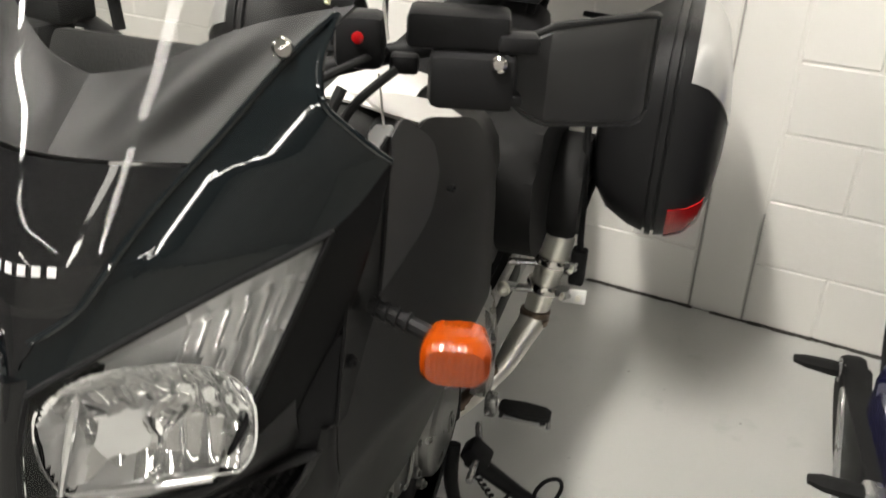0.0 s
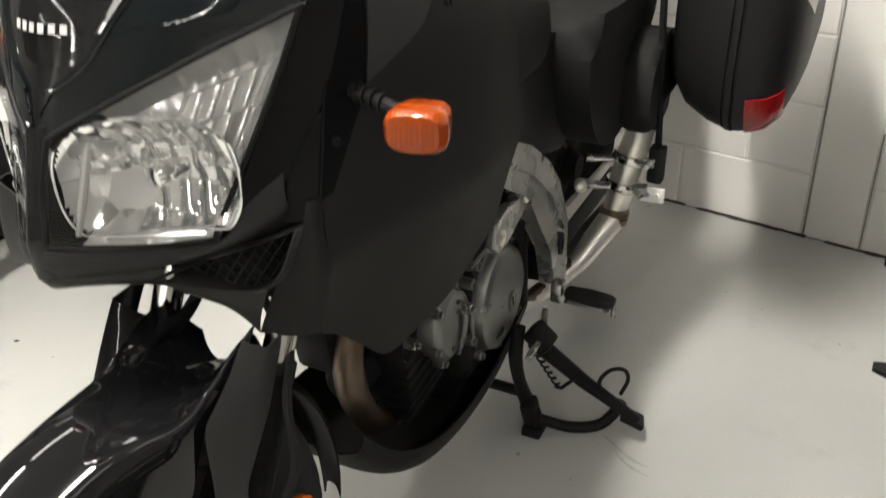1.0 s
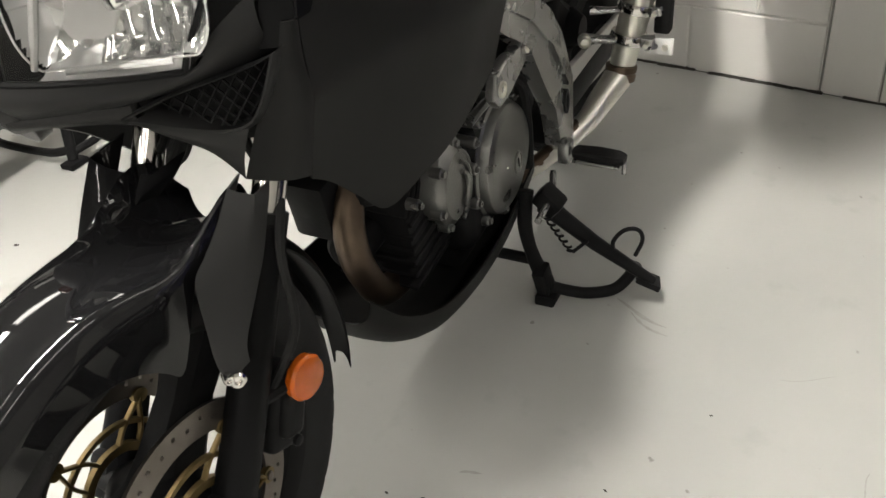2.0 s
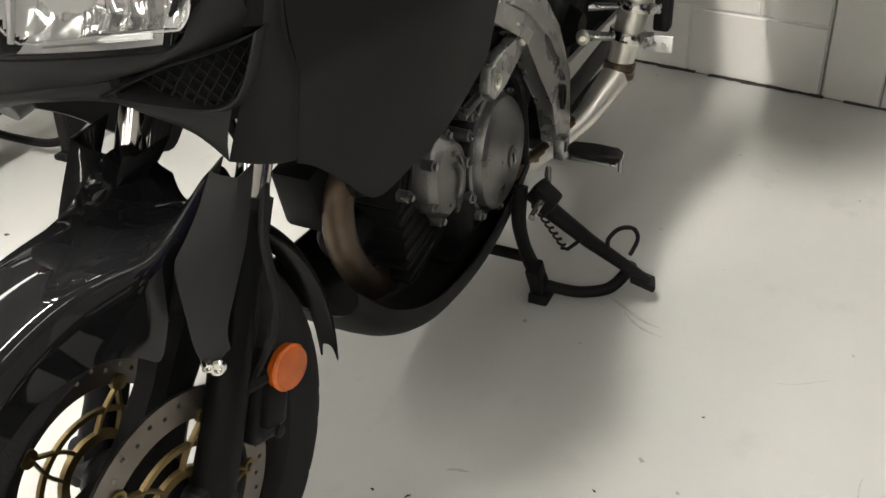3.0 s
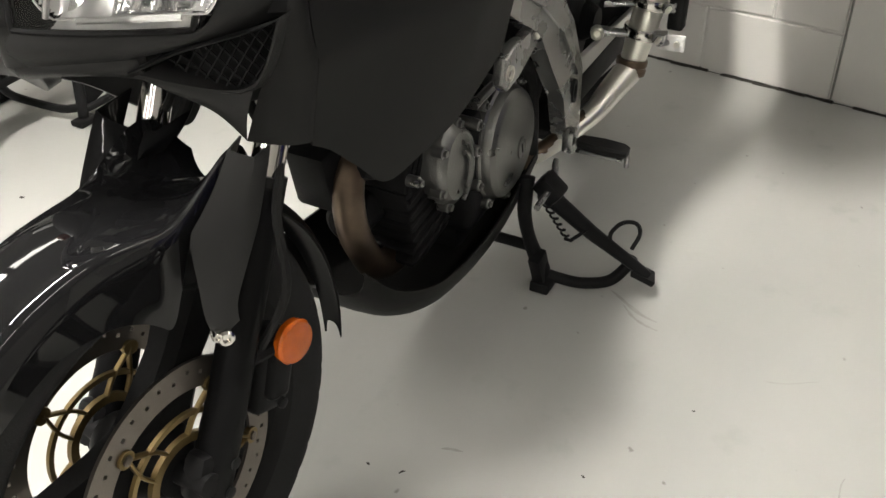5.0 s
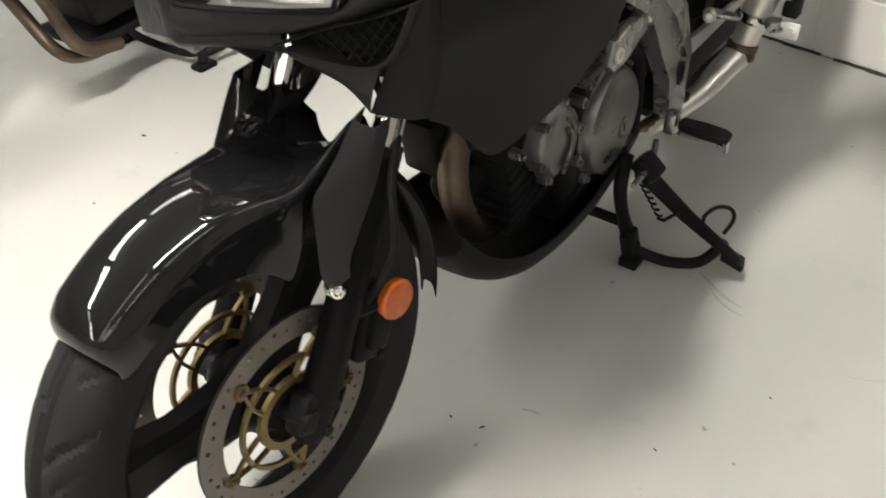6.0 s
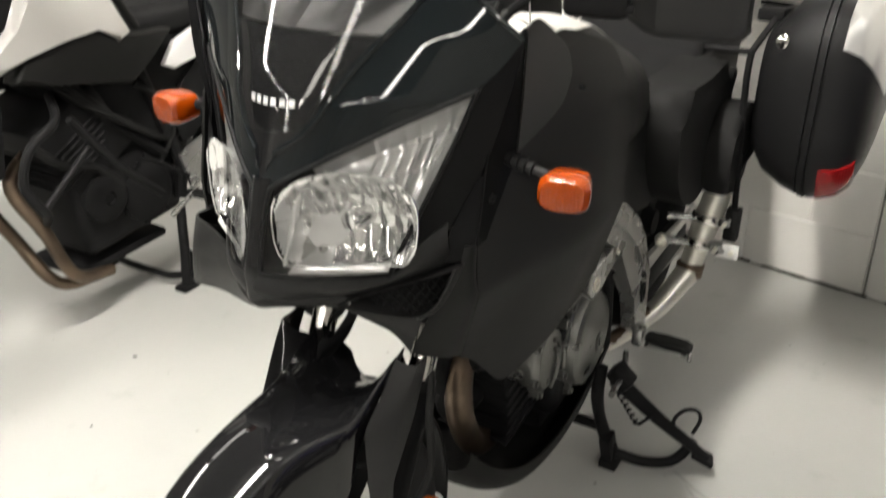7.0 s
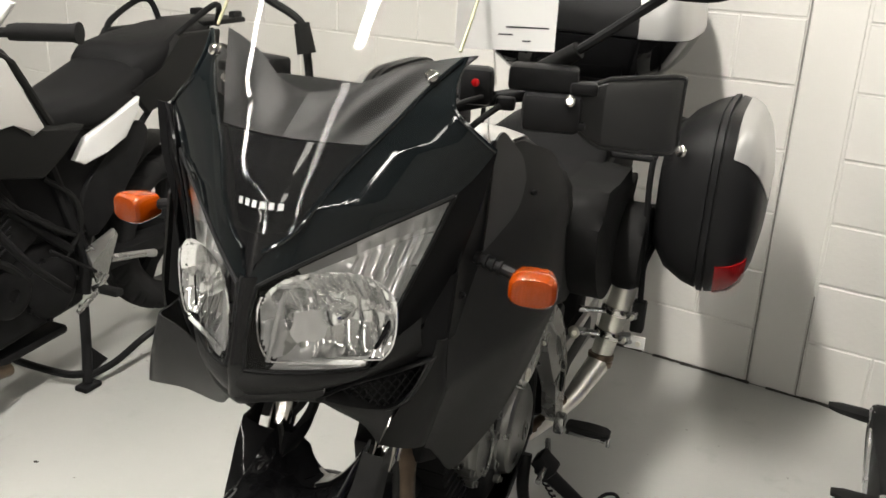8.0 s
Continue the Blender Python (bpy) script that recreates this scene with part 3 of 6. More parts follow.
# front brakes: calipers behind each leg, hoses, round amber reflectors
for sx in (-1, 1):
    bm = bmesh.new()
    add_box(bm, (0.055, 0.062, 0.115), pose(sx * 0.078, 0.150, 0.060, -22), 0.014, 3)
    add_box(bm, (0.030, 0.040, 0.07), pose(sx * 0.104, 0.148, 0.062, -22), 0.012, 3)
    cal = part("brake_caliper", front(bm), BLACK, bike, "black brake caliper")
    for hz in (0.045, 0.105):
        b = lathe([(0, 0.008), (0.005, 0.008), (0.006, 0.005)], aim((sx * 0.118, 0.146 + (hz - 0.075) * 0.4, hz - 0.016), (sx, 0, 0)), 12)
        part("bolt", front(b), BLACK, cal)
    part("hose", front(tube([(sx * 0.105, 0.13, 0.12), (sx * 0.135, 0.16, 0.20), (sx * 0.13, 0.17, 0.30), (sx * 0.10, 0.22, 0.345), (sx * 0.06, 0.23, 0.40), (sx * 0.05, 0.24, 0.50)], 0.006, 8, 24)), SOFT, cal, "black rubber brake hose")
    rc = Vector((sx * 0.122, 0.170, 0.108))
    b = lathe([(-0.006, 0.030), (0.004, 0.031), (0.008, 0.028), (0.010, 0.018), (0.0105, 0.001)], aim(rc, (sx * 0.97, -0.06, 0.03)), 32)
    rf = part("side_reflector", front(b), AMBER, bike, "round amber side reflector")
    part("bracket", front(tube([(sx * 0.10, 0.105, 0.115), (sx * 0.114, 0.168, 0.108)], 0.010, 8)), BLACK, rf)

# --- fairing
LIFT = 0.010
EDGE = [(0.014, 1.015), (0.052, 1.045), (0.092, 1.115), (0.133, 1.171), (0.172, 1.228), (0.198, 1.257)]
glossy = coons([(0.0, 0.968), (0.03, 0.985), (0.10, 1.027), (0.16, 1.06), (0.222, 1.094), (0.258, 1.146)],
               [(0.198, 1.257), (0.1985, 1.2575), (0.200, 1.258)],
               [(0.0, 0.968)] + EDGE,
               [(0.258, 1.146), (0.224, 1.176), (0.205, 1.195), (0.196, 1.225), (0.200, 1.258)], cowl(), 36, 30)
cowl_l, cowl_r = both("upper_cowl", glossy, NAVY, bike, "glossy dark navy upper fairing", 40)
# black centre of the fairing, under the screen
mid = coons([(0.0, 0.97), (0.014, 1.015)], [(0.0, 1.150), (0.115, 1.148)], [(0.0, 0.97), (0.0, 1.150)], EDGE[:3] + [(0.115, 1.148)], cowl(0.0015), 14, 20)
both("centre_cowl", mid, PAINT, bike, "glossy black centre of the fairing", 40)
# nose strip between the two lamps
part("nose_strip", coons([(-0.016, 0.83), (0.016, 0.83)], [(-0.014, 0.985), (0.014, 0.985)], [(-0.016, 0.83), (-0.012, 0.90), (-0.014, 0.985)], [(0.016, 0.83), (0.012, 0.90), (0.014, 0.985)],
                         lambda x, z, u, v: (x, cowl_y(x, z) - 0.008 * (1 - (2 * u - 1) ** 2), z), 10, 18), PAINT, bike)

# thin rolled edges of the painted panels
for sx in (1, -1):
    for line in (EDGE, [(0.258, 1.146), (0.224, 1.176), (0.205, 1.195), (0.196, 1.225), (0.200, 1.258)]):
        pts = [(sx * p.x, cowl_y(p.x, p.y) - 0.0005, p.y) for p in spline([(a, b, 0) for a, b in line], 24)]
        part("rolled_edge", tube(pts, 0.0032, 8), NAVY, cowl_l if sx > 0 else cowl_r)

# headlamps
LB = [(0.013, 0.868), (0.06, 0.862), (0.135, 0.850)]
LT = [(0.014, 0.972), (0.045, 0.992), (0.13, 1.041), (0.218, 1.088)]
LL = [(0.013, 0.868), (0.009, 0.92), (0.014, 0.972)]
LR = [(0.135, 0.850), (0.166, 0.94), (0.205, 1.05), (0.218, 1.088)]


def lamp_back(x, z, u, v):
    """Shallow chrome pan with fine upright flutes in its outer corner."""
    edge = min(1, 6 * u * (1 - u) * 1.2) * min(1, 6 * v * (1 - v) * 1.2)
    d = 0.030 * edge
    w = u + 0.12 * v
    rib = 0.0036 * abs(math.sin(w * 42)) if u > 0.5 else 0.0
    step = 0.010 * ((v * 5.0) % 1.0) if u > 0.5 else 0.0
    return (x, cowl_y(x, z) + 0.007 + d + (rib + step) * edge, z)


for sx in (1, -1):
    m = Matrix.Diagonal((sx, 1, 1, 1))
    bm = coons(LB, LT, LL, LR, cowl(-0.002), 30, 18, 0.0)
    bm.transform(m)
    lamp = part("headlamp", bm, LENS, bike, "clear headlamp with chrome reflector")
    bm = coons(LB, LT, LL, LR, lamp_back, 150, 60, 0.0)
    bm.transform(m)
    for f in bm.faces:
        mid = f.calc_center_median()
        f.material_index = 1 if abs(mid.x) < 0.040 + 0.10 * (mid.z - 0.87) else 0
    part("housing", bm, [SATIN, DEEP], lamp, "satin chrome lamp housing, black beside the nose", 20)
    strip = [(0.034, 0.874), (0.037, 0.90), (0.041, 0.94), (0.045, 0.975)]
    part("divider", tube([(sx * x, cowl_y(x, z) + 0.012, z) for x, z in strip], [0.003, 0.0045, 0.0045, 0.003], 8, 10), SATIN, lamp, "bright upright divider")
    # main bowl: stepped upright flutes in a wide dish, cut flat below
    c = Vector((sx * 0.098, cowl_y(0.098, 0.925) - 0.004, 0.930))
    bm = bmesh.new()
    nx, nz, grid = 76, 44, {}
    for i in range(nx + 1):
        for k in range(nz + 1):
            x, z = -0.076 + 0.152 * i / nx, -0.058 + 0.124 * k / nz
            rr = abs(x / 0.076) ** (2.4 if z > 0 else 5.0) + abs(z / 0.068) ** 2.5
            if rr < 1.0:
                cell = 0.0030 * abs(math.sin(math.pi * (x + 0.12 * z) / 0.0165)) + 0.0030 * abs(math.sin(math.pi * (z + 0.3 * x + 0.01) / 0.034))
                deep = 0.042 * (1 - rr) - cell * min(1, (1 - rr) * 3)
                grid[i, k] = bm.verts.new(c + Vector((x * sx, 0.002 + deep + 0.62 * x, z)))
    for (i, k), v in list(grid.items()):
        q = [grid.get(p) for p in ((i, k), (i + 1, k), (i + 1, k + 1), (i, k + 1))]
        if all(q):
            bm.faces.new(q)
    # nose-side edge of the bowl in the whiter chrome, a painted highlight
    for f in bm.faces:
        mid = f.calc_center_median() - c
        f.material_index = 1 if sx * mid.x < -0.060 - 0.12 * mid.z else 0
    part("reflector", bm, [MIRROR, SATIN], lamp, "fluted chrome reflector bowl", 14)
    ring = []
    for k in range(41):                         # up both sides, left out along the top
        a = radians(155 + 230 * k / 40)
        ca, sa = math.cos(a), math.sin(a)
        x = 0.0765 * math.copysign(abs(ca) ** (2 / (2.4 if sa > 0 else 5.0)), ca)
        z = max(-0.0585, 0.0685 * math.copysign(abs(sa) ** (2 / 2.5), sa))
        ring.append(c + Vector((sx * x, 0.62 * x + 0.001, z)))
    part("bowl_rim", tube(ring, 0.0014, 6), MIRROR, lamp, "thin rolled rim of the bowl")
    part("bulb_cap", lathe([(-0.012, 0.002), (-0.010, 0.011), (0.0, 0.014), (0.03, 0.014)], aim(c + Vector((0, 0.018, 0)), (0.1 * sx, 1, 0)), 20), MIRROR, lamp)
    part("lower_trim", tube([c + Vector((sx * x, 0.62 * x - 0.001, -0.0605)) for x in (-0.042, -0.02, 0.0, 0.02, 0.042)], 0.0035, 8), SATIN, lamp, "bright lower edge of the reflector")
    # bezel round the lens
    bm = bmesh.new()
    for seg in (LB, LR, LT, LL):
        add_tube(bm, [(x, cowl_y(x, z), z) for x, z in [(p.x, p.y) for p in spline([(*q, 0) for q in seg], 16)]], 0.0035, 6)
    bm.transform(m)
    part("bezel", bm, BLACK, lamp)

# lower nose: matte grey chin with a meshed vent on each side
def chin_f(x, z, u, v):
    return (x, cowl_y(x, z) - 0.004 * math.sin(math.pi * v), z)


band = coons([(0.0, 0.830), (0.05, 0.830), (0.09, 0.829), (0.148, 0.836), (0.192, 0.852)], [(0.0, 0.870), (0.06, 0.862), (0.136, 0.850), (0.160, 0.885), (0.188, 0.915)],
             [(0.0, 0.830), (0.0, 0.870)], [(0.192, 0.852), (0.188, 0.915)], lambda x, z, u, v: (x, cowl_y(x, z) - 0.007 * math.sin(math.pi * v), z), 26, 8, 0.003)
both("nose_band", band, GREY, bike, "dark grey band under the lamps", wide=1.06)
rail = coons([(0.0, 0.812), (0.034, 0.817), (0.070, 0.812), (0.094, 0.800)], [(0.0, 0.830), (0.05, 0.830), (0.075, 0.829), (0.094, 0.827)],
             [(0.0, 0.812), (0.0, 0.830)], [(0.094, 0.800), (0.094, 0.827)], chin_f, 16, 8, 0.003)
both("chin", rail, GREY, bike, "dark grey plastic chin of the fairing", wide=1.06)
# lip under the vent, running out to the corner of the fairing
VENT_TOP = [(0.092, 0.010, 0.815), (0.125, 0.040, 0.829), (0.155, 0.070, 0.836), (0.185, 0.094, 0.845), (0.205, 0.098, 0.857)]
VENT_LOW = [(0.092, 0.012, 0.811), (0.115, 0.044, 0.792), (0.140, 0.080, 0.775), (0.162, 0.094, 0.779), (0.180, 0.095, 0.800), (0.194, 0.096, 0.828), (0.205, 0.098, 0.857)]
LIP_EDGE = [(0.092, 0.018, 0.800), (0.100, 0.032, 0.784), (0.119, 0.064, 0.754), (0.127, 0.082, 0.730), (0.134, 0.098, 0.702)]
a, b = spline(VENT_LOW[:4], 16), spline(LIP_EDGE, 16)
bm = bmesh.new()
add_rings(bm, [[p.lerp(q, f) + Vector((0, -0.006 * math.sin(math.pi * f), 0)) for p, q in zip(a, b)] for f in (0, 0.2, 0.45, 0.7, 1)], close=False, cap=False)
part("vent_lip", thicken(bm, 0.003), GREY, bike)
near = [Vector(p) for p in spline([LIP_EDGE[-1], (0.150, 0.100, 0.742), (0.166, 0.100, 0.775), (0.184, 0.100, 0.800), (0.198, 0.101, 0.828), (0.208, 0.102, 0.857), (0.212, 0.108, 0.885)], 20)]
far = [Vector((side_x(y, z) - 0.0005, y, z)) for y, z in ((0.150, 0.690), (0.142, 0.735), (0.136, 0.775), (0.130, 0.805), (0.124, 0.83), (0.122, 0.855), (0.124, 0.885))]
b = spline(far, 20)
bm = bmesh.new()
add_rings(bm, [[p * (1 - f) ** 2 + Vector((q.x + 0.002, p.y + 0.3 * (q.y - p.y), (p.z + q.z) / 2)) * 2 * f * (1 - f) + q * f * f for p, q in zip(near, b)] for f in (0, 0.15, 0.35, 0.6, 0.85, 1)], close=False, cap=False)
part("corner_panel", thicken(bm, 0.003), MATTE, bike, "", 50)
# fuller corner of the chin on the other side, swept back into the side cover
upper = spline([(-0.060, -0.004, 0.812), (-0.110, 0.022, 0.826), (-0.175, 0.050, 0.838), (-0.222, 0.066, 0.840), (-0.236, 0.076, 0.838)], 20)
lower = spline([(-0.060, 0.006, 0.780), (-0.095, 0.034, 0.742), (-0.180, 0.060, 0.731), (-0.250, 0.078, 0.714), (-0.274, 0.090, 0.706)], 20)
bm = bmesh.new()
rows = [[p.lerp(q, f) + Vector((0.004, -0.010, 0)) * math.sin(math.pi * f) for p, q in zip(upper, lower)] for f in (0, 0.12, 0.3, 0.5, 0.7, 0.88, 1)]
for row in rows:
    end = row[-1]
    row += [end + Vector((-0.004, 0.010, 0)), end + Vector((-0.004, 0.030, 0)), Vector((-0.252 - 0.1 * (end.z - 0.77), 0.160, end.z - 0.006))]
rows.append([p + Vector((0, 0.020, 0.003)) for p in rows[-1]])
add_rings(bm, rows, close=False, cap=False)
part("corner_panel", thicken(bm, 0.003), GREY, bike, "dark grey corner of the chin", 50)
loop = spline(VENT_TOP, 24) + list(reversed(spline(VENT_LOW, 30)))[1:]
mid = sum(loop, Vector()) / len(loop)
bm = bmesh.new()
add_rings(bm, [[mid + (p - mid) * g + Vector((0, d, 0)) for p in loop] for g, d in ((1.17, 0.006), (1.15, -0.003), (1.07, -0.008), (1.0, -0.006), (0.96, 0.006), (0.94, 0.034))], close=False, cap=False)
both("vent_frame", bm, GREY, bike, "raised dark grey frame round the vent", 40)
for sx in (1, -1):
    m = Matrix.Diagonal((sx, 1, 1, 1))
    bm = coons([(0.08, 0.79), (0.135, 0.755), (0.195, 0.76)], [(0.08, 0.84), (0.145, 0.855), (0.215, 0.87)], [(0.08, 0.79), (0.08, 0.84)], [(0.195, 0.76), (0.215, 0.87)], lambda x, z, u, v: (x, 0.034 + min(cowl_y(x, z), 0.012 + 0.95 * (x - 0.092)), z), 12, 8)
    bm.transform(m)
    grille = part("vent_grille", bm, BLACK, bike, "dark meshed vent in the fairing")
    bm = bmesh.new()
    for k in range(19):
        a = 0.088 + 0.010 * k
        for lean in (1, -1):
            row = [(a + lean * (z - 0.80) * 0.55 - 0.02, z) for z in (0.772, 0.788, 0.806, 0.824, 0.842)]
            row = [(x, z) for x, z in row if 0.094 < x < 0.205]
            if len(row) > 1:
                add_tube(bm, [(x, 0.026 + min(cowl_y(x, z), 0.012 + 0.95 * (x - 0.092)), z) for x, z in row], 0.0016, 5)
    bm.transform(m)
    part("mesh", bm, BLACK, grille)

# gloss edge beside the lamp, and the big matte side cover
edge = coons([(0.138, 0.848), (0.16, 0.885), (0.19, 0.905)], [(0.222, 1.093), (0.235, 1.11), (0.258, 1.146)], [(0.138, 0.848), (0.169, 0.94), (0.208, 1.05), (0.222, 1.093)],
             [(0.19, 0.905), (0.222, 0.99), (0.245, 1.07), (0.258, 1.146)], cowl(0.001), 10, 24)
both("lamp_surround", edge, DEEP, bike, "glossy black panel beside the headlamp", wide=1.06)



def side(off=0.0):
    return lambda y, z, u, v: (side_x(y, z) + off , y, z)


flank = coons([(0.148, 0.684), (0.19, 0.655), (0.25, 0.60), (0.325, 0.535), (0.40, 0.55), (0.50, 0.575), (0.585, 0.64)],
              [(0.150, 1.005), (0.22, 1.06), (0.30, 1.125), (0.40, 1.105), (0.48, 1.075), (0.51, 1.03)],
              [(0.148, 0.684), (0.130, 0.80), (0.124, 0.87), (0.135, 0.93), (0.150, 1.005)],
              [(0.585, 0.64), (0.555, 0.75), (0.545, 0.86), (0.535, 0.95), (0.51, 1.03)], side(), 40, 30, 0.004)
flank_l, flank_r = both("side_cover", flank, MATTE, bike, "large matte black side fairing", 40, wide=1.2)
flash = coons([(0.118, 0.885), (0.140, 0.885)], [(0.163, 1.142), (0.174, 1.142)], [(0.118, 0.885), (0.140, 1.0), (0.163, 1.142)], [(0.140, 0.885), (0.185, 0.95), (0.205, 0.99), (0.192, 1.07), (0.174, 1.142)], side(0.0035), 8, 24, 0.003)
both("side_flash", flash, DEEP, bike, "glossy black strip of the fairing", wide=1.08)
# narrow inner panels that close the joints beside the lamp and the vent
for sx, wide in ((1, 1.0), (-1, 1.12)):
    for name, near, far in (("joint_panel", [(0.180, 0.855), (0.19, 0.905), (0.222, 0.99), (0.245, 1.07), (0.258, 1.146)], [(0.117, 0.86), (0.124, 0.90), (0.140, 0.985), (0.154, 1.07), (0.165, 1.142)]),):
        a = [Vector((sx * wide * x, cowl_y(x, z) + 0.002, z)) for x, z in near]
        b = [Vector((sx * wide * (side_x(y, z) - 0.002), y, z)) for y, z in far]
        bm = bmesh.new()
        add_rings(bm, [spline(a, 12), spline(b, 12)], close=False, cap=False)
        part(name, thicken(bm, 0.002), DEEP, bike)
trim = coons([(0.205, 0.988), (0.245, 1.003), (0.303, 1.03), (0.332, 1.068)], [(0.205, 1.150), (0.24, 1.155), (0.305, 1.118)], [(0.205, 0.988), (0.208, 1.05), (0.205, 1.150)],
             [(0.332, 1.068), (0.325, 1.10), (0.305, 1.118)], side(0.006), 14, 12, 0.003)
both("inner_trim", trim, PANEL, bike, "mid grey inner fairing panel")
bridge = coons([(0.150, 1.005), (0.18, 1.0), (0.205, 0.988)], [(0.172, 1.140), (0.19, 1.146), (0.205, 1.150)], [(0.150, 1.005), (0.165, 1.08), (0.172, 1.140)], [(0.205, 0.988), (0.208, 1.05), (0.205, 1.150)], side(0.003), 8, 12, 0.003)
both("edge_strip", bridge, DEEP, bike)
for sx in (1, -1):
    pts = [[(0.12, 0.40, 1.118), (0.15, 0.50, 1.088), (0.18, 0.58, 1.055), (0.205, 0.624, 1.021)], [(0.15, 0.385, 1.118), (0.18, 0.48, 1.082), (0.198, 0.56, 1.050), (0.207, 0.621, 1.020)], [(0.175, 0.37, 1.110), (0.208, 0.46, 1.068), (0.212, 0.55, 1.040), (0.209, 0.617, 1.017)]]
    bm = bmesh.new()
    add_rings(bm, [[Vector((sx * p.x, p.y, p.z)) for p in spline(r, 14)] for r in pts], close=False, cap=False)
    part("tank_wing", thicken(bm, 0.004), PALE, bike, "silver grey wing of the tank", 50)
bolt(cowl_l, (0.226, 0.150, 0.941), (0.8, -0.6, 0), 0.006, 0.005, BLACK)
bolt(flank_l, (0.262, 0.345, 1.045), (1, -0.2, 0.2), 0.005, 0.004, BLACK)

# windscreen, curved up and back
def screen_f(x, z, u, v):
    zz = z
    y = float(np.interp(zz, [1.03, 1.10, 1.20, 1.26, 1.40, 1.60], [-0.02, 0.005, 0.07, 0.115, 0.225, 0.375])) + 1.9 * x * x * float(np.interp(zz, [1.0, 1.2, 1.6], [1.5, 1.0, 0.9]))
    return (x, y - 0.002, zz)


sc = coons([(-0.052, 1.045), (0.0, 1.04), (0.052, 1.045)], [(-0.145, 1.60), (0.0, 1.62), (0.145, 1.60)],
           [(-0.052, 1.045), (-0.092, 1.115), (-0.133, 1.171), (-0.172, 1.228), (-0.190, 1.265), (-0.190, 1.36), (-0.178, 1.50), (-0.145, 1.60)],
           [(0.052, 1.045), (0.092, 1.115), (0.133, 1.171), (0.172, 1.228), (0.190, 1.265), (0.190, 1.36), (0.178, 1.50), (0.145, 1.60)], screen_f, 30, 40, 0.0)
screen = part("windscreen", sc, SCREEN, bike, "clear curved windscreen")
screen.visible_shadow = False
for sx in (-1, 1):
    rim = [screen_f(sx * x, z, 0, 0) for x, z in ((0.052, 1.045), (0.092, 1.115), (0.133, 1.171), (0.172, 1.228), (0.190, 1.265), (0.190, 1.36), (0.178, 1.50), (0.145, 1.60))]
    part("screen_edge", tube(rim[4:], 0.0026, 6, 30), EDGE_MAT, screen, "pale edge of the clear screen")
for sx in (-1, 1):
    q = screen_f(sx * 0.168, 1.235, 0, 0)
    b = lathe([(-0.006, 0.009), (0.003, 0.009), (0.006, 0.007), (0.007, 0.002)], aim((q[0], q[1] - 0.002, q[2]), (sx * 0.5, -0.85, 0.3)), 16)
    part("screw", b, CHROME, screen)
# six small white marks in a row on the nose
for k in range(6):
    x = -0.030 + 0.012 * k
    z0 = 1.0685
    bm = coons([(x - 0.0034, z0), (x + 0.0034, z0)], [(x - 0.0034, z0 + 0.0085), (x + 0.0034, z0 + 0.0085)], [(x - 0.0034, z0), (x - 0.0034, z0 + 0.0085)], [(x + 0.0034, z0), (x + 0.0034, z0 + 0.0085)],
               lambda a, z, u, v: (a, cowl_y(a, z) - 0.0012, z), 3, 3, 0.0006)
    part("emblem_mark", bm, LETTER, cowl_l, "small white emblem mark")

# instrument panel and its hood behind the screen
for sx in (1, -1):
    bm = coons([(0.0, 1.150), (0.115, 1.148)], [(0.0, 1.198), (0.05, 1.208), (0.11, 1.236), (0.16, 1.250), (0.200, 1.257)], [(0.0, 1.150), (0.0, 1.198)], [(0.115, 1.148), (0.16, 1.21), (0.200, 1.257)],
               lambda x, z, u, v: (x, cowl_y(x, z) + 0.010 + 0.030 * v + 0.012 * math.sin(math.pi * v) * math.sin(3 * math.pi * u), z), 20, 14, 0.004)
    bm.transform(Matrix.Diagonal((sx, 1, 1, 1)))
    part("dash_hood", bm, GREY, bike, "dark grey instrument hood")
part("instrument_panel", box((0.26, 0.05, 0.09), pose(0, 0.235, 1.150, -30), 0.012), SOFT, bike, "black instrument panel")

# indicators
LIFT = 0.016
for sx in (1, -1):
    c = Vector((sx * 0.328, 0.150, 0.968))
    bm = bmesh.new()
    rows = []
    for d, s in ((-0.030, 0.60), (-0.024, 0.80), (0.0, 0.94), (0.012, 0.97), (0.020, 0.92), (0.025, 0.78), (0.027, 0.4)):
        ring = []
        for k in range(32):
            a = 2 * math.pi * k / 32
            ca, sa = math.cos(a), math.sin(a)
            ring.append(Vector((0.034 * s * math.copysign(abs(ca) ** 0.62, ca), -d, 0.0245 * s * math.copysign(abs(sa) ** 0.62, sa))))
        rows.append(ring)
    add_rings(bm, rows)
    bm.transform(Matrix.Translation(c) @ pose(0, 0, 0, 0, 0, sx * 12))
    ind = part("indicator", bm, ORANGE, bike, "orange front indicator lamp")
    part("stalk", tube([(sx * 0.235, 0.175, 0.985), (sx * 0.27, 0.17, 0.978), (sx * 0.30, 0.165, 0.972)], [0.0085, 0.008, 0.0085], 10), BLACK, ind, "ribbed black rubber stalk")
    bm = bmesh.new()
    for k in range(4):
        add_lathe(bm, [(-0.002, 0.0105), (0.002, 0.0105)], aim((sx * (0.242 + 0.011 * k), 0.174 - 0.002 * k, 0.984 - 0.002 * k), (sx, -0.1, -0.1)), 12)
    part("stalk_rib", bm, BLACK, ind)

LIFT = 0.0
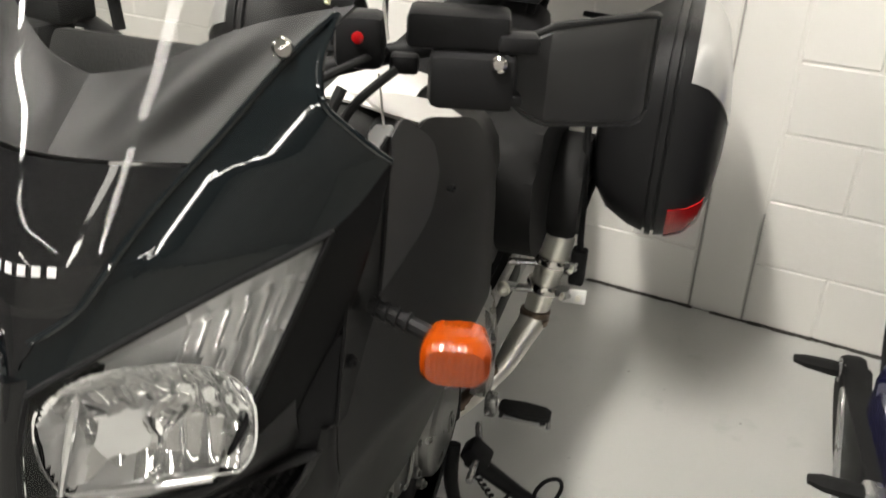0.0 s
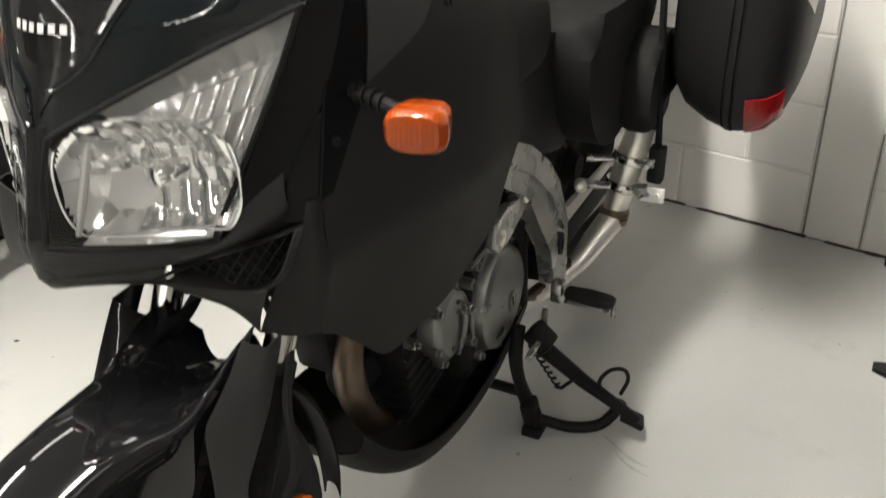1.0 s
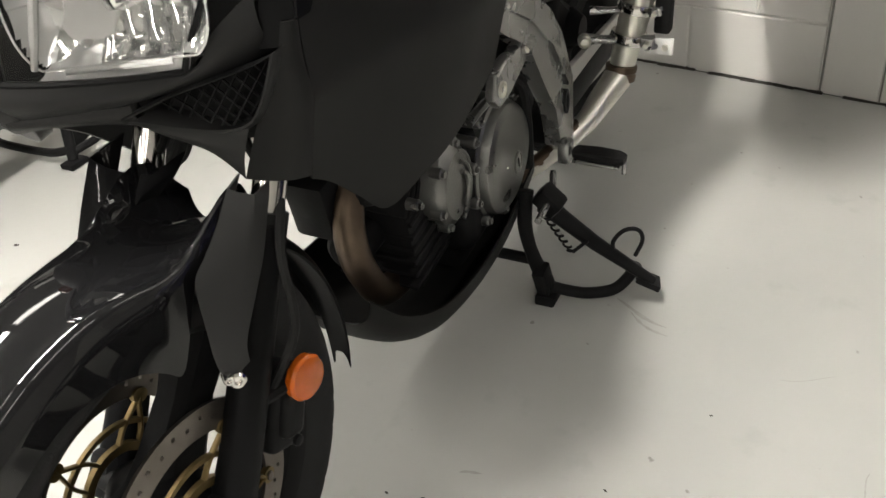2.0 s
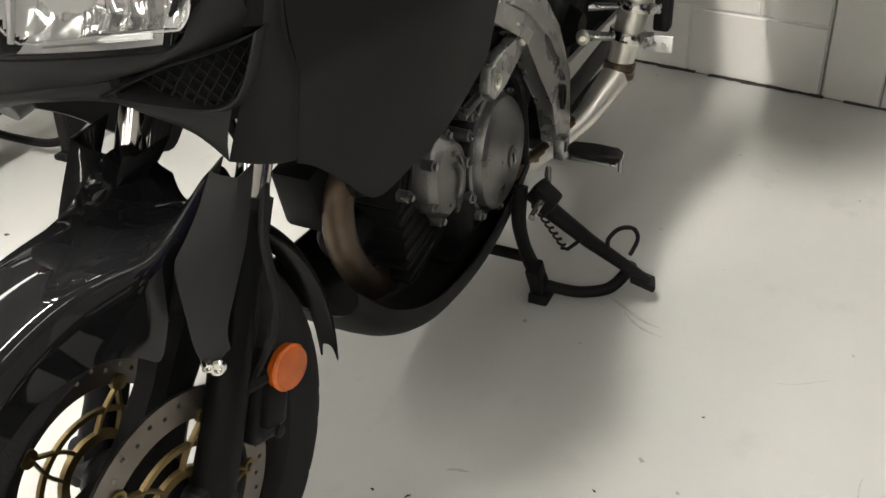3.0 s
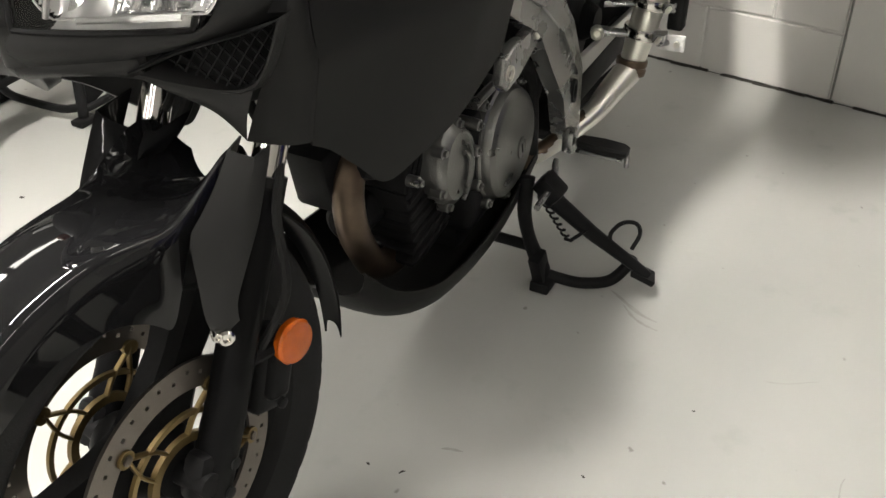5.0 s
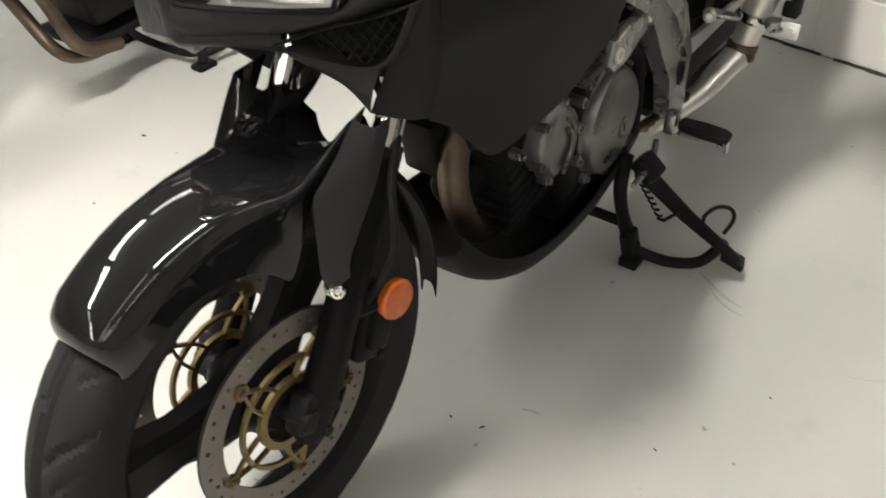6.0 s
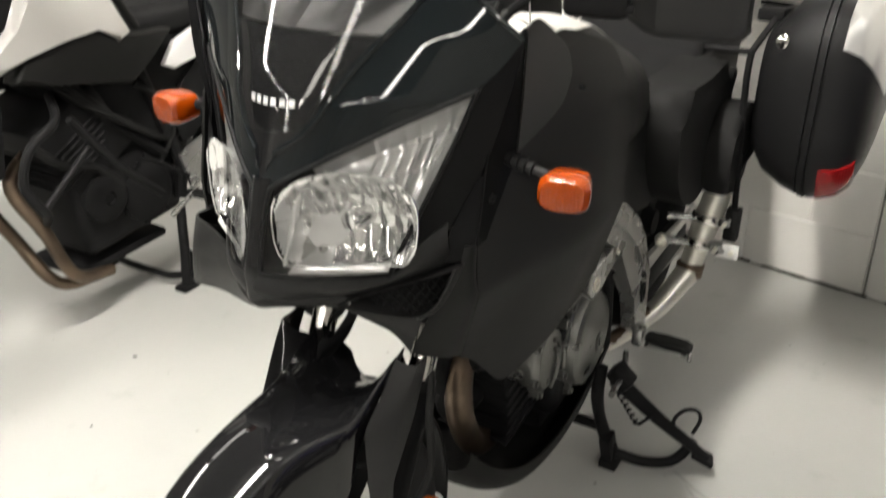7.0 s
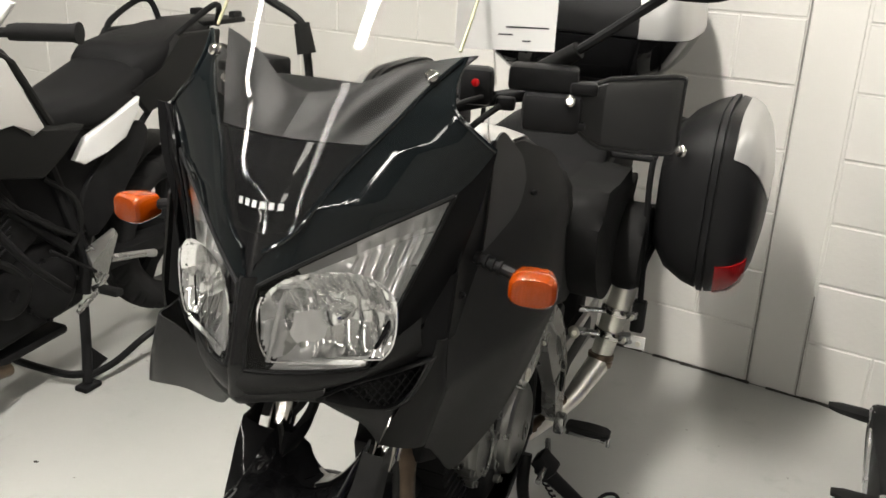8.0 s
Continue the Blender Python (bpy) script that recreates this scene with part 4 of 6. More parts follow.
# --- handlebar, grips, hand guards, mirrors
part("handlebar", tube([(-0.40, 0.55, 1.14), (-0.26, 0.45, 1.155), (-0.12, 0.34, 1.16), (-0.06, 0.29, 1.15), (0.06, 0.30, 1.15), (0.12, 0.34, 1.17), (0.26, 0.40, 1.20), (0.40, 0.475, 1.185)], 0.011, 12, 40), BLACK, bike, "black handlebar")
for sx in (1, -1):
    # the bar is turned a little, so its far end lies further back and lower
    dy, dz = (0, 0) if sx > 0 else (0.060, -0.045)
    at = Matrix.Translation((0, dy, dz))

    def bar_part(name, bm, material, parent, label="", sharp=32):
        bm.transform(at)
        return part(name, bm, material, parent, label, sharp)

    bar_part("grip", tube([(sx * 0.27, 0.405, 1.20), (sx * 0.40, 0.475, 1.186)], 0.017, 16), SOFT, bike, "black rubber grip")
    bm = bmesh.new()
    add_box(bm, (0.100, 0.055, 0.036), pose(sx * 0.262, 0.340, 1.230, 0, 0, sx * 14), 0.007)
    add_box(bm, (0.086, 0.058, 0.056), pose(sx * 0.281, 0.330, 1.185, 0, 0, sx * 14), 0.011)
    add_box(bm, (0.040, 0.030, 0.018), pose(sx * 0.322, 0.338, 1.222, 0, 0, sx * 20), 0.005)
    add_box(bm, (0.030, 0.020, 0.012), pose(sx * 0.318, 0.322, 1.170, 0, 0, sx * 20), 0.004)
    guard = bar_part("hand_guard", bm, BLACK, bike, "black plastic hand guard")
    rows = []
    for x, yy, zc, h in ((0.296, 0.336, 1.189, 0.025), (0.318, 0.338, 1.187, 0.030), (0.336, 0.349, 1.184, 0.043), (0.350, 0.360, 1.183, 0.050),
                         (0.390, 0.400, 1.180, 0.055), (0.430, 0.440, 1.177, 0.059), (0.439, 0.458, 1.176, 0.058), (0.443, 0.482, 1.176, 0.052)):
        rows.append([Vector((sx * x, yy + 0.014 * abs(k) ** 6, zc + h * k)) for k in (-1, -0.96, -0.88, -0.5, 0, 0.5, 0.88, 0.96, 1)])
    bm = bmesh.new()
    add_rings(bm, rows[:4], close=False, cap=False)
    bar_part("shield_neck", thicken(bm, 0.005), GREY, guard, "", 25)
    bm = bmesh.new()
    add_rings(bm, rows[3:], close=False, cap=False)
    bar_part("shield", thicken(bm, 0.005), SHIELD, guard, "dark grey hand shield", 25)
    bm = bmesh.new()
    for k in (0, -1):
        add_tube(bm, [r[k] for r in rows[1:]], 0.004, 8)
    add_tube(bm, rows[-1], 0.004, 8)
    bar_part("shield_edge", bm, GREY, guard)
    b = lathe([(-0.006, 0.008), (0.003, 0.008), (0.006, 0.005)], aim((sx * 0.312, 0.308, 1.207), (0.1, -1, 0.2)), 14)
    bar_part("screw", b, CHROME, guard)
    bar_part("lever", tube([(sx * 0.25, 0.375, 1.180), (sx * 0.33, 0.400, 1.175), (sx * 0.41, 0.455, 1.168)], [0.007, 0.006, 0.005], 8, 10), ALLOY, bike, "alloy hand lever")
    if sx > 0:
        path, head = [(0.235, 0.385, 1.225), (0.300, 0.375, 1.270), (0.415, 0.36, 1.355)], Vector((0.445, 0.36, 1.393))
    else:
        path, head = [(-0.14, 0.36, 1.175), (-0.145, 0.36, 1.215), (-0.156, 0.36, 1.268), (-0.225, 0.36, 1.302)], Vector((-0.285, 0.36, 1.338))
    mir = part("mirror", tube(path, 0.007, 8, 12), BLACK, bike, "black rear-view mirror on a stalk")
    k0, k1 = Vector(path[-3]), Vector(path[-2])
    part("mirror_boot", tube([k0.lerp(k1, 0.1), k1], [0.016, 0.013], 12), SOFT, mir)
    bm = bmesh.new()
    rows = []
    for d, s in ((-0.03, 0.35), (-0.024, 0.75), (-0.008, 0.97), (0.006, 1.0)):
        rows.append([head + Vector((0.075 * s * math.copysign(abs(math.cos(a)) ** 0.7, math.cos(a)), d, 0.043 * s * math.copysign(abs(math.sin(a)) ** 0.7, math.sin(a)))) for a in [2 * math.pi * k / 28 for k in range(28)]])
    add_rings(bm, rows)
    part("mirror_housing", bm, SOFT, mir)

# --- tank, seat, tail
rows = []
for y, w, zt, zb in ((0.42, 0.07, 1.03, 0.86), (0.48, 0.15, 1.075, 0.80), (0.58, 0.22, 1.09, 0.78), (0.70, 0.23, 1.07, 0.78), (0.82, 0.215, 1.02, 0.78), (0.93, 0.12, 0.95, 0.78), (0.99, 0.09, 0.90, 0.78)):
    ring = []
    for k in range(24):
        a = 2 * math.pi * k / 24
        ring.append(Vector((w * math.copysign(abs(math.cos(a)) ** 0.7, math.cos(a)), y, (zt + zb) / 2 + (zt - zb) / 2 * math.copysign(abs(math.sin(a)) ** 0.8, math.sin(a)))))
    rows.append(ring)
bm = bmesh.new()
add_rings(bm, rows)
part("fuel_tank", bm, MATTE, bike, "black fuel tank", 60)
seat_rows = []
for y, w, zt, zb in ((0.90, 0.10, 0.90, 0.80), (1.0, 0.15, 0.885, 0.78), (1.15, 0.175, 0.88, 0.78), (1.30, 0.175, 0.895, 0.80), (1.36, 0.17, 0.945, 0.82), (1.50, 0.16, 0.96, 0.84), (1.72, 0.13, 0.965, 0.87), (1.78, 0.09, 0.95, 0.89)):
    ring = []
    for k in range(20):
        a = 2 * math.pi * k / 20
        ring.append(Vector((w * math.copysign(abs(math.cos(a)) ** 0.6, math.cos(a)), y, (zt + zb) / 2 + (zt - zb) / 2 * math.copysign(abs(math.sin(a)) ** 0.7, math.sin(a)))))
    seat_rows.append(ring)
bm = bmesh.new()
add_rings(bm, seat_rows)
part("seat", bm, VINYL, bike, "black vinyl dual seat", 60)
# side cover below the seat, tapering down to the frame
panel = [(0.48, 1.05), (0.62, 1.0), (0.80, 0.90), (1.05, 0.85), (1.45, 0.88), (1.68, 0.90), (1.66, 0.72), (1.50, 0.65), (1.10, 0.635), (0.95, 0.615), (0.86, 0.66), (0.70, 0.72), (0.52, 0.75)]
for sx in (1, -1):
    bm = slab(smooth_outline(panel, 48), sx * 0.100, sx * 0.185, None, 0.02)
    part("side_panel", bm, MATTE, bike, "matte black side panel under the seat", 50)

for sx in (1, -1):
    bm = slab(smooth_outline([(0.94, 0.88), (1.12, 0.885), (1.30, 0.885), (1.38, 0.78), (1.30, 0.655), (1.12, 0.600), (1.00, 0.64), (0.93, 0.75)], 48), sx * 0.140, sx * 0.256, None, 0.045)
    part("tail_cover", bm, SOFT, bike, "matte black cover beside the seat", 50)

# --- engine, frame, exhaust
for sx in (1, -1):
    spar = [(0.47, 0.86), (0.66, 0.76), (0.79, 0.70), (0.90, 0.625), (0.95, 0.565), (1.023, 0.445), (1.031, 0.300), (0.985, 0.290), (0.943, 0.325), (0.925, 0.42), (0.855, 0.50), (0.792, 0.588), (0.774, 0.612), (0.657, 0.675), (0.47, 0.76)]
    rail = part("frame_spar", slab(spar, sx * 0.165, sx * 0.200, None, 0.006), ALLOY, bike, "cast aluminium frame spar")
    part("rib", slab([(0.50, 0.835), (0.80, 0.675), (0.91, 0.585), (0.985, 0.455), (0.975, 0.445), (0.89, 0.565), (0.78, 0.65), (0.50, 0.80)], sx * 0.199, sx * 0.206, None, 0.003), ALLOY, rail)
    part("bush", lathe([(0, 0.020), (0.006, 0.020), (0.006, 0.013), (0.001, 0.012)], Matrix.Diagonal((sx, 1, 1, 1)) @ pose(0.199, 0.972, 0.412) @ Matrix.Diagonal((1, 0.62, 1.3, 1)), 24), BLACK, rail)
    arm = part("engine_hanger", slab([(0.798, 0.615), (0.83, 0.585), (0.715, 0.545), (0.672, 0.535), (0.652, 0.555), (0.662, 0.598), (0.70, 0.605)], sx * 0.17, sx * 0.192, None, 0.006), ALLOY, bike)
    part("bush", lathe([(0, 0.015), (0.006, 0.014), (0.006, 0.009), (0.0, 0.008)], Matrix.Diagonal((sx, 1, 1, 1)) @ pose(0.190, 0.678, 0.567), 20), STEEL, arm)
    part("bolt", lathe([(0, 0.014), (0.005, 0.014), (0.008, 0.010)], Matrix.Diagonal((sx, 1, 1, 1)) @ pose(0.190, 0.795, 0.598), 6), STEEL, arm)
bm = bmesh.new()
add_box(bm, (0.27, 0.34, 0.24), pose(0, 0.80, 0.37, 8), 0.03, 3)
add_box(bm, (0.20, 0.20, 0.20), pose(0, 0.98, 0.42), 0.03, 3)
crank = part("crankcase", bm, BLACK, bike, "dark cast engine block")
egg = [(0.105 * math.cos(a) * (1.0 + 0.10 * math.cos(a)), 0.108 * math.sin(a) + 0.012 * max(0, math.sin(a)) ** 3) for a in [2 * math.pi * k / 56 for k in range(56)]]
bm = bmesh.new()
add_rings(bm, [[Vector((x, 0.768 + g * y, 0.378 + g * z)) for y, z in egg] for x, g in ((0.120, 1.03), (0.138, 1.03), (0.142, 0.98), (0.150, 0.965), (0.158, 0.93), (0.163, 0.86), (0.165, 0.80), (0.166, 0.4), (0.166, 0.05))])
cov = part("engine_cover", bm, CASE, crank, "smooth grey oval engine cover", 25)
cap = part("cover_cap", lathe([(0, 0.021), (0.004, 0.021), (0.005, 0.017), (0.003, 0.016), (0.003, 0.001)], pose(0.165, 0.800, 0.360) @ Matrix.Diagonal((1, 0.8, 1.15, 1)), 28), CASE, cov)
part("slot", box((0.002, 0.004, 0.020), pose(0.1685, 0.800, 0.360, 12), 0.0), BLACK, cap)
for (y, z) in ((0.655, 0.42), (0.662, 0.468), (0.685, 0.495), (0.662, 0.345), (0.70, 0.285), (0.78, 0.262), (0.872, 0.42), (0.84, 0.475), (0.77, 0.500)):
    boss = part("boss", lathe([(0.10, 0.012), (0.146, 0.0105), (0.148, 0.009)], pose(0, y, z), 14), CASE, cov)
    part("bolt", lathe([(0, 0.0062), (0.006, 0.0062), (0.006, 0.004), (0.003, 0.003)], pose(0.147, y, z), 10), CASE, boss)
# ribbed water pump cover ahead of it
bm = bmesh.new()
add_rings(bm, [[Vector((x, 0.603 + g * 0.058 * math.cos(a), 0.415 + g * 0.080 * math.sin(a))) for a in [2 * math.pi * k / 32 for k in range(32)]] for x, g in ((0.08, 1.0), (0.122, 1.0), (0.130, 0.93), (0.137, 0.80), (0.139, 0.3))])
pump = part("water_pump", bm, CASE, crank, "ribbed grey water pump cover", 30)
for r, sh in ((0.056, 0.0), (0.042, 0.006), (0.028, 0.010)):
    part("rib", tube([(0.134 + sh, 0.603 + r * math.cos(a), 0.405 + 1.3 * r * math.sin(a)) for a in [radians(-70 + 15 * k) for k in range(11)]], 0.0045, 8), CASE, pump)
for (y, z) in ((0.560, 0.46), (0.552, 0.385), (0.575, 0.345), (0.615, 0.49), (0.475, 0.45)):
    part("bolt", lathe([(-0.02, 0.010), (0, 0.010), (0.002, 0.0065), (0.007, 0.0065), (0.007, 0.004)], pose(0.130, y, z), 12), CASE, pump)
part("hose", tube([(0.135, 0.70, 0.62), (0.15, 0.76, 0.56), (0.155, 0.845, 0.50), (0.15, 0.885, 0.40), (0.15, 0.89, 0.30)], 0.013, 10, 24), SOFT, crank, "black rubber hose")
part("cover_flange", tube([(0.145, 0.64, 0.515), (0.150, 0.70, 0.525), (0.150, 0.76, 0.515)], 0.009, 8, 8), CASE, crank)
part("sump", box((0.20, 0.20, 0.12), pose(0.0, 0.76, 0.245, 6), 0.02, 2), BLACK, crank)

# front cylinder and head leaning forward
C0, CD = Vector((0, 0.66, 0.42)), Vector((0, -0.90, 0.43)).normalized()
tilt = CD.to_track_quat("Y", "Z").to_matrix().to_4x4()
cyl = part("cylinder", box((0.15, 0.30, 0.13), Matrix.Translation(C0 + CD * 0.10) @ tilt, 0.02), BLACK, bike, "black finned engine cylinder")
for k in range(8):
    part("fin", box((0.19, 0.007, 0.17), Matrix.Translation(C0 + CD * (0.02 + 0.018 * k)) @ tilt, 0.003, 1), BLACK, cyl)
part("air_box", box((0.37, 0.29, 0.25), pose(0, 0.365, 0.865), 0.03), BLACK, bike, "black air box inside the fairing")
part("radiator", box((0.32, 0.03, 0.24), pose(0, 0.40, 0.70, 18), 0.006), BLACK, bike, "black radiator core")
for k in range(6):
    part("fin", box((0.16, 0.14, 0.008), pose(0.02, 0.565, 0.27 + 0.026 * k, 10), 0.002, 1), BLACK, cyl)
part("pump_block", box((0.15, 0.13, 0.17), pose(0.02, 0.57, 0.33, 10), 0.012), BLACK, cyl)
part("header_flange", lathe([(-0.008, 0.030), (-0.008, 0.042), (0.006, 0.042), (0.006, 0.030)], aim((0.028, 0.445, 0.488), (0.15, -0.75, -0.5)), 24), STEEL, cyl, "steel exhaust flange")
for dx in (-0.034, 0.034):
    part("flange_nut", lathe([(-0.006, 0.008), (0.010, 0.008), (0.012, 0.005)], aim((0.028 + dx, 0.440, 0.490), (0.15, -0.75, -0.5)), 6), STEEL, cyl)
part("oil_filter", lathe([(-0.04, 0.034), (0.04, 0.038), (0.045, 0.03)], pose(0.01, 0.47, 0.36, 0, 0, -90), 28), BLACK, bike)
part("header_pipe", tube([(0.02, 0.50, 0.52), (0.035, 0.42, 0.47), (0.04, 0.405, 0.40), (0.04, 0.43, 0.32), (0.04, 0.485, 0.25), (0.04, 0.62, 0.235), (0.05, 0.80, 0.22), (0.07, 1.0, 0.21)], 0.027, 20, 40), BURNT, bike, "heat-browned exhaust header pipe")
# belly pan
rows = []
PAN = ((0.345, 0.10, 0.280, 0.345), (0.385, 0.14, 0.218, 0.300), (0.47, 0.165, 0.178, 0.262), (0.60, 0.17, 0.158, 0.245), (0.74, 0.165, 0.155, 0.250), (0.86, 0.155, 0.170, 0.275), (0.93, 0.15, 0.21, 0.285))
for a, b in zip(spline([(y, w, zb) for y, w, zb, zt in PAN], 28), spline([(y, w, zt) for y, w, zb, zt in PAN], 28)):
    y, w, zb, zt = a.x, a.y, a.z, b.z
    ring = []
    for k in range(17):
        a = math.pi + math.pi * k / 16
        ring.append(Vector((w * math.copysign(abs(math.cos(a)) ** 0.6, math.cos(a)), y, zt + (zt - zb) * math.copysign(abs(math.sin(a)) ** 0.8, math.sin(a)))))
    rows.append(ring)
bm = bmesh.new()
add_rings(bm, rows, close=False, cap=False)
thicken(bm, 0.004)
part("belly_pan", bm, MATTE, bike, "black plastic belly pan", 50)
# rear exhaust pipe, bracket and silencer
ex = part("exhaust_pipe", tube([(0.10, 0.94, 0.235), (0.15, 0.99, 0.262), (0.204, 1.074, 0.309), (0.226, 1.135, 0.345), (0.244, 1.186, 0.374)], [0.019, 0.019, 0.021, 0.027, 0.031], 24, 24), STEEL, bike, "brushed steel exhaust pipe")
part("heat_band", tube([(0.10, 0.94, 0.235), (0.14, 0.98, 0.257), (0.172, 1.024, 0.281), (0.202, 1.071, 0.3075)], [0.0200, 0.0200, 0.0203, 0.0222], 24), BURNT, ex, "heat-browned stretch of the pipe")
part("collar", lathe([(-0.018, 0.026), (-0.016, 0.033), (-0.004, 0.034), (0.0, 0.030), (0.004, 0.034), (0.016, 0.034), (0.018, 0.028)], aim((0.247, 1.196, 0.384), (0.06, 0.18, 1)), 28), BURNT, ex, "dull joint collar")
part("silencer", tube([(0.248, 1.200, 0.395), (0.255, 1.207, 0.44), (0.267, 1.214, 0.51), (0.281, 1.224, 0.585), (0.276, 1.252, 0.635), (0.21, 1.33, 0.675), (0.11, 1.46, 0.70), (0.08, 1.64, 0.76)], [0.027, 0.032, 0.032, 0.031, 0.030, 0.034, 0.045, 0.045], 28, 40), STEEL, bike, "polished steel silencer pipe")
part("silencer_cover", slab(smooth_outline([(1.165, 0.605), (1.25, 0.600), (1.34, 0.64), (1.37, 0.74), (1.28, 0.80), (1.18, 0.78), (1.14, 0.69)], 36), 0.250, 0.318, None, 0.018), SOFT, bike, "black cover over the silencer", 50)
for (cx, cy, cz) in ((0.2585, 1.209, 0.460), (0.2700, 1.216, 0.525)):
    ring = part("clamp", lathe([(-0.010, 0.033), (-0.010, 0.039), (-0.004, 0.040), (0.004, 0.040), (0.010, 0.039), (0.010, 0.033)], aim((cx, cy, cz), (0.18, 0.12, 1)), 28), CHROME, ex, "bright ring clamp")
    part("clamp_lug", box((0.026, 0.014, 0.018), pose(cx + 0.044, cy - 0.020, cz), 0.003), ALLOY, ring)
    part("clamp_bolt", tube([(cx + 0.046, cy - 0.045, cz), (cx + 0.046, cy - 0.022, cz)], 0.0055, 8), STEEL, ring)
bm = tube([(0.170, 1.165, 0.462), (0.20, 1.175, 0.461), (0.245, 1.185, 0.461), (0.30, 1.20, 0.462), (0.315, 1.204, 0.462)], [0.016, 0.012, 0.011, 0.011, 0.013], 12, 16, 0.75)
arm = part("hanger", bm, ALLOY, ex, "cast alloy exhaust hanger")
part("bolt", lathe([(-0.012, 0.014), (0.010, 0.014), (0.014, 0.009), (0.010, 0.006)], aim((0.178, 1.155, 0.462), (0.35, -0.9, 0.1)), 16), STEEL, arm)
part("hanger", tube([(0.18, 1.18, 0.520), (0.225, 1.195, 0.520), (0.26, 1.205, 0.520)], [0.012, 0.009, 0.010], 10, 8, 0.7), ALLOY, ex)
part("chain_guard", slab([(1.16, 0.40), (1.60, 0.385), (1.62, 0.27), (1.16, 0.305)], 0.135, 0.150, None, 0.004), PALE, bike, "pale alloy swingarm face")
part("swingarm", box((0.05, 0.50, 0.07), pose(0.13, 1.25, 0.33, 2), 0.012), BLACK, bike)
part("swingarm", box((0.05, 0.50, 0.07), pose(-0.13, 1.25, 0.33, 2), 0.012), BLACK, bike)
rw = cast_wheel(bike, "rear_wheel", pose(0.0, 1.50, 0.345), 0.150, 0.318, 0.222, 3, 0.3)

# foot pegs, levers
for sx in (1, -1):
    part("peg_bracket", box((0.026, 0.034, 0.048), pose(sx * 0.220, 0.918, 0.332), 0.007), ALLOY, bike)
    bm = bmesh.new()
    add_rings(bm, [[Vector((sx * (0.238 + d), 0.912 + w * a, 0.336 + h * b)) for a, b in ((-1, -0.3), (-0.7, -1), (0.7, -1), (1, -0.3), (1, 0.6), (0.8, 1), (-0.8, 1), (-1, 0.6))] for d, w, h in ((0.0, 0.010, 0.007), (0.006, 0.018, 0.009), (0.05, 0.023, 0.010), (0.092, 0.021, 0.009), (0.104, 0.014, 0.006))])
    peg = part("foot_peg", bm, SOFT, bike, "rubber-topped rider foot peg")
    part("peg_tray", box((0.095, 0.038, 0.006), pose(sx * 0.288, 0.912, 0.324), 0.002), ALLOY, peg)
    part("peg_feeler", tube([(sx * 0.338, 0.92, 0.33), (sx * 0.339, 0.92, 0.30)], 0.005, 8), ALLOY, peg)
part("gear_lever", tube([(0.20, 0.90, 0.29), (0.215, 0.85, 0.27), (0.22, 0.76, 0.262)], 0.007, 8, 10), ALLOY, bike, "alloy gear lever")

# stands
ss = part("side_stand", tube([(0.205, 0.835, 0.255), (0.235, 0.845, 0.225), (0.30, 0.87, 0.160), (0.385, 0.908, 0.082), (0.41, 0.918, 0.058)], [0.021, 0.018, 0.0155, 0.012, 0.012], 12), BLACK, bike, "black side stand swung down")
part("stand_foot", slab([(-0.018, -0.006), (0.022, -0.006), (0.026, 0.004), (-0.016, 0.006)], -0.030, 0.024, pose(0.405, 0.918, 0.056, 0, 25, 15), 0.003), BLACK, ss)
part("stand_loop", tube([(0.335, 0.89, 0.132), (0.335, 0.88, 0.165), (0.352, 0.895, 0.186), (0.375, 0.915, 0.180), (0.383, 0.925, 0.150), (0.372, 0.915, 0.115)], 0.0045, 8, 20), BLACK, ss)
bm = bmesh.new()
add_tube(bm, [(0.212 + 0.006 * math.cos(k * 0.9) + 0.0012 * k, 0.815 + 0.006 * math.sin(k * 0.9), 0.245 - 0.0016 * k) for k in range(44)], 0.0025, 6)
add_tube(bm, [(0.262, 0.812, 0.172), (0.272, 0.82, 0.165), (0.298, 0.865, 0.178)], 0.004, 6)
part("spring", bm, BLACK, ss, "coiled return spring")
part("pivot_block", box((0.055, 0.05, 0.04), pose(0.215, 0.84, 0.262, 0, 40, 0), 0.008), BLACK, ss)
stand = part("centre_stand", tube([(0.165, 0.84, 0.275), (0.170, 0.82, 0.20), (0.185, 0.832, 0.115), (0.203, 0.85, 0.055), (0.207, 0.853, 0.02)], [0.016, 0.015, 0.014, 0.017, 0.017], 12, 16), BLACK, bike, "black tubular centre stand")
part("stand_leg", tube([(-0.165, 0.84, 0.275), (-0.170, 0.82, 0.20), (-0.185, 0.832, 0.115), (-0.203, 0.85, 0.055), (-0.207, 0.853, 0.02)], [0.016, 0.015, 0.014, 0.017, 0.017], 12, 16), BLACK, stand)
for sx in (1, -1):
    part("stand_foot", slab([(-0.034, -0.010), (0.030, -0.010), (0.034, 0.0), (0.012, 0.012), (-0.030, 0.010)], -0.022, 0.022, pose(sx * 0.208, 0.855, 0.017, 0, -sx * 1.0, 0), 0.004), BLACK, stand)
part("cross_tube", tube([(-0.185, 0.832, 0.115), (0.185, 0.832, 0.115)], 0.012, 12), BLACK, stand)
part("tread_lever", tube([(0.205, 0.852, 0.040), (0.245, 0.862, 0.030), (0.288, 0.872, 0.027), (0.336, 0.897, 0.032), (0.362, 0.920, 0.058), (0.372, 0.930, 0.085)], 0.0125, 12, 24), BLACK, stand, "curved foot lever of the stand")
part("gusset", slab([(0.80, 0.10), (0.84, 0.11), (0.875, 0.03), (0.835, 0.02)], 0.188, 0.215, None, 0.004), BLACK, stand)

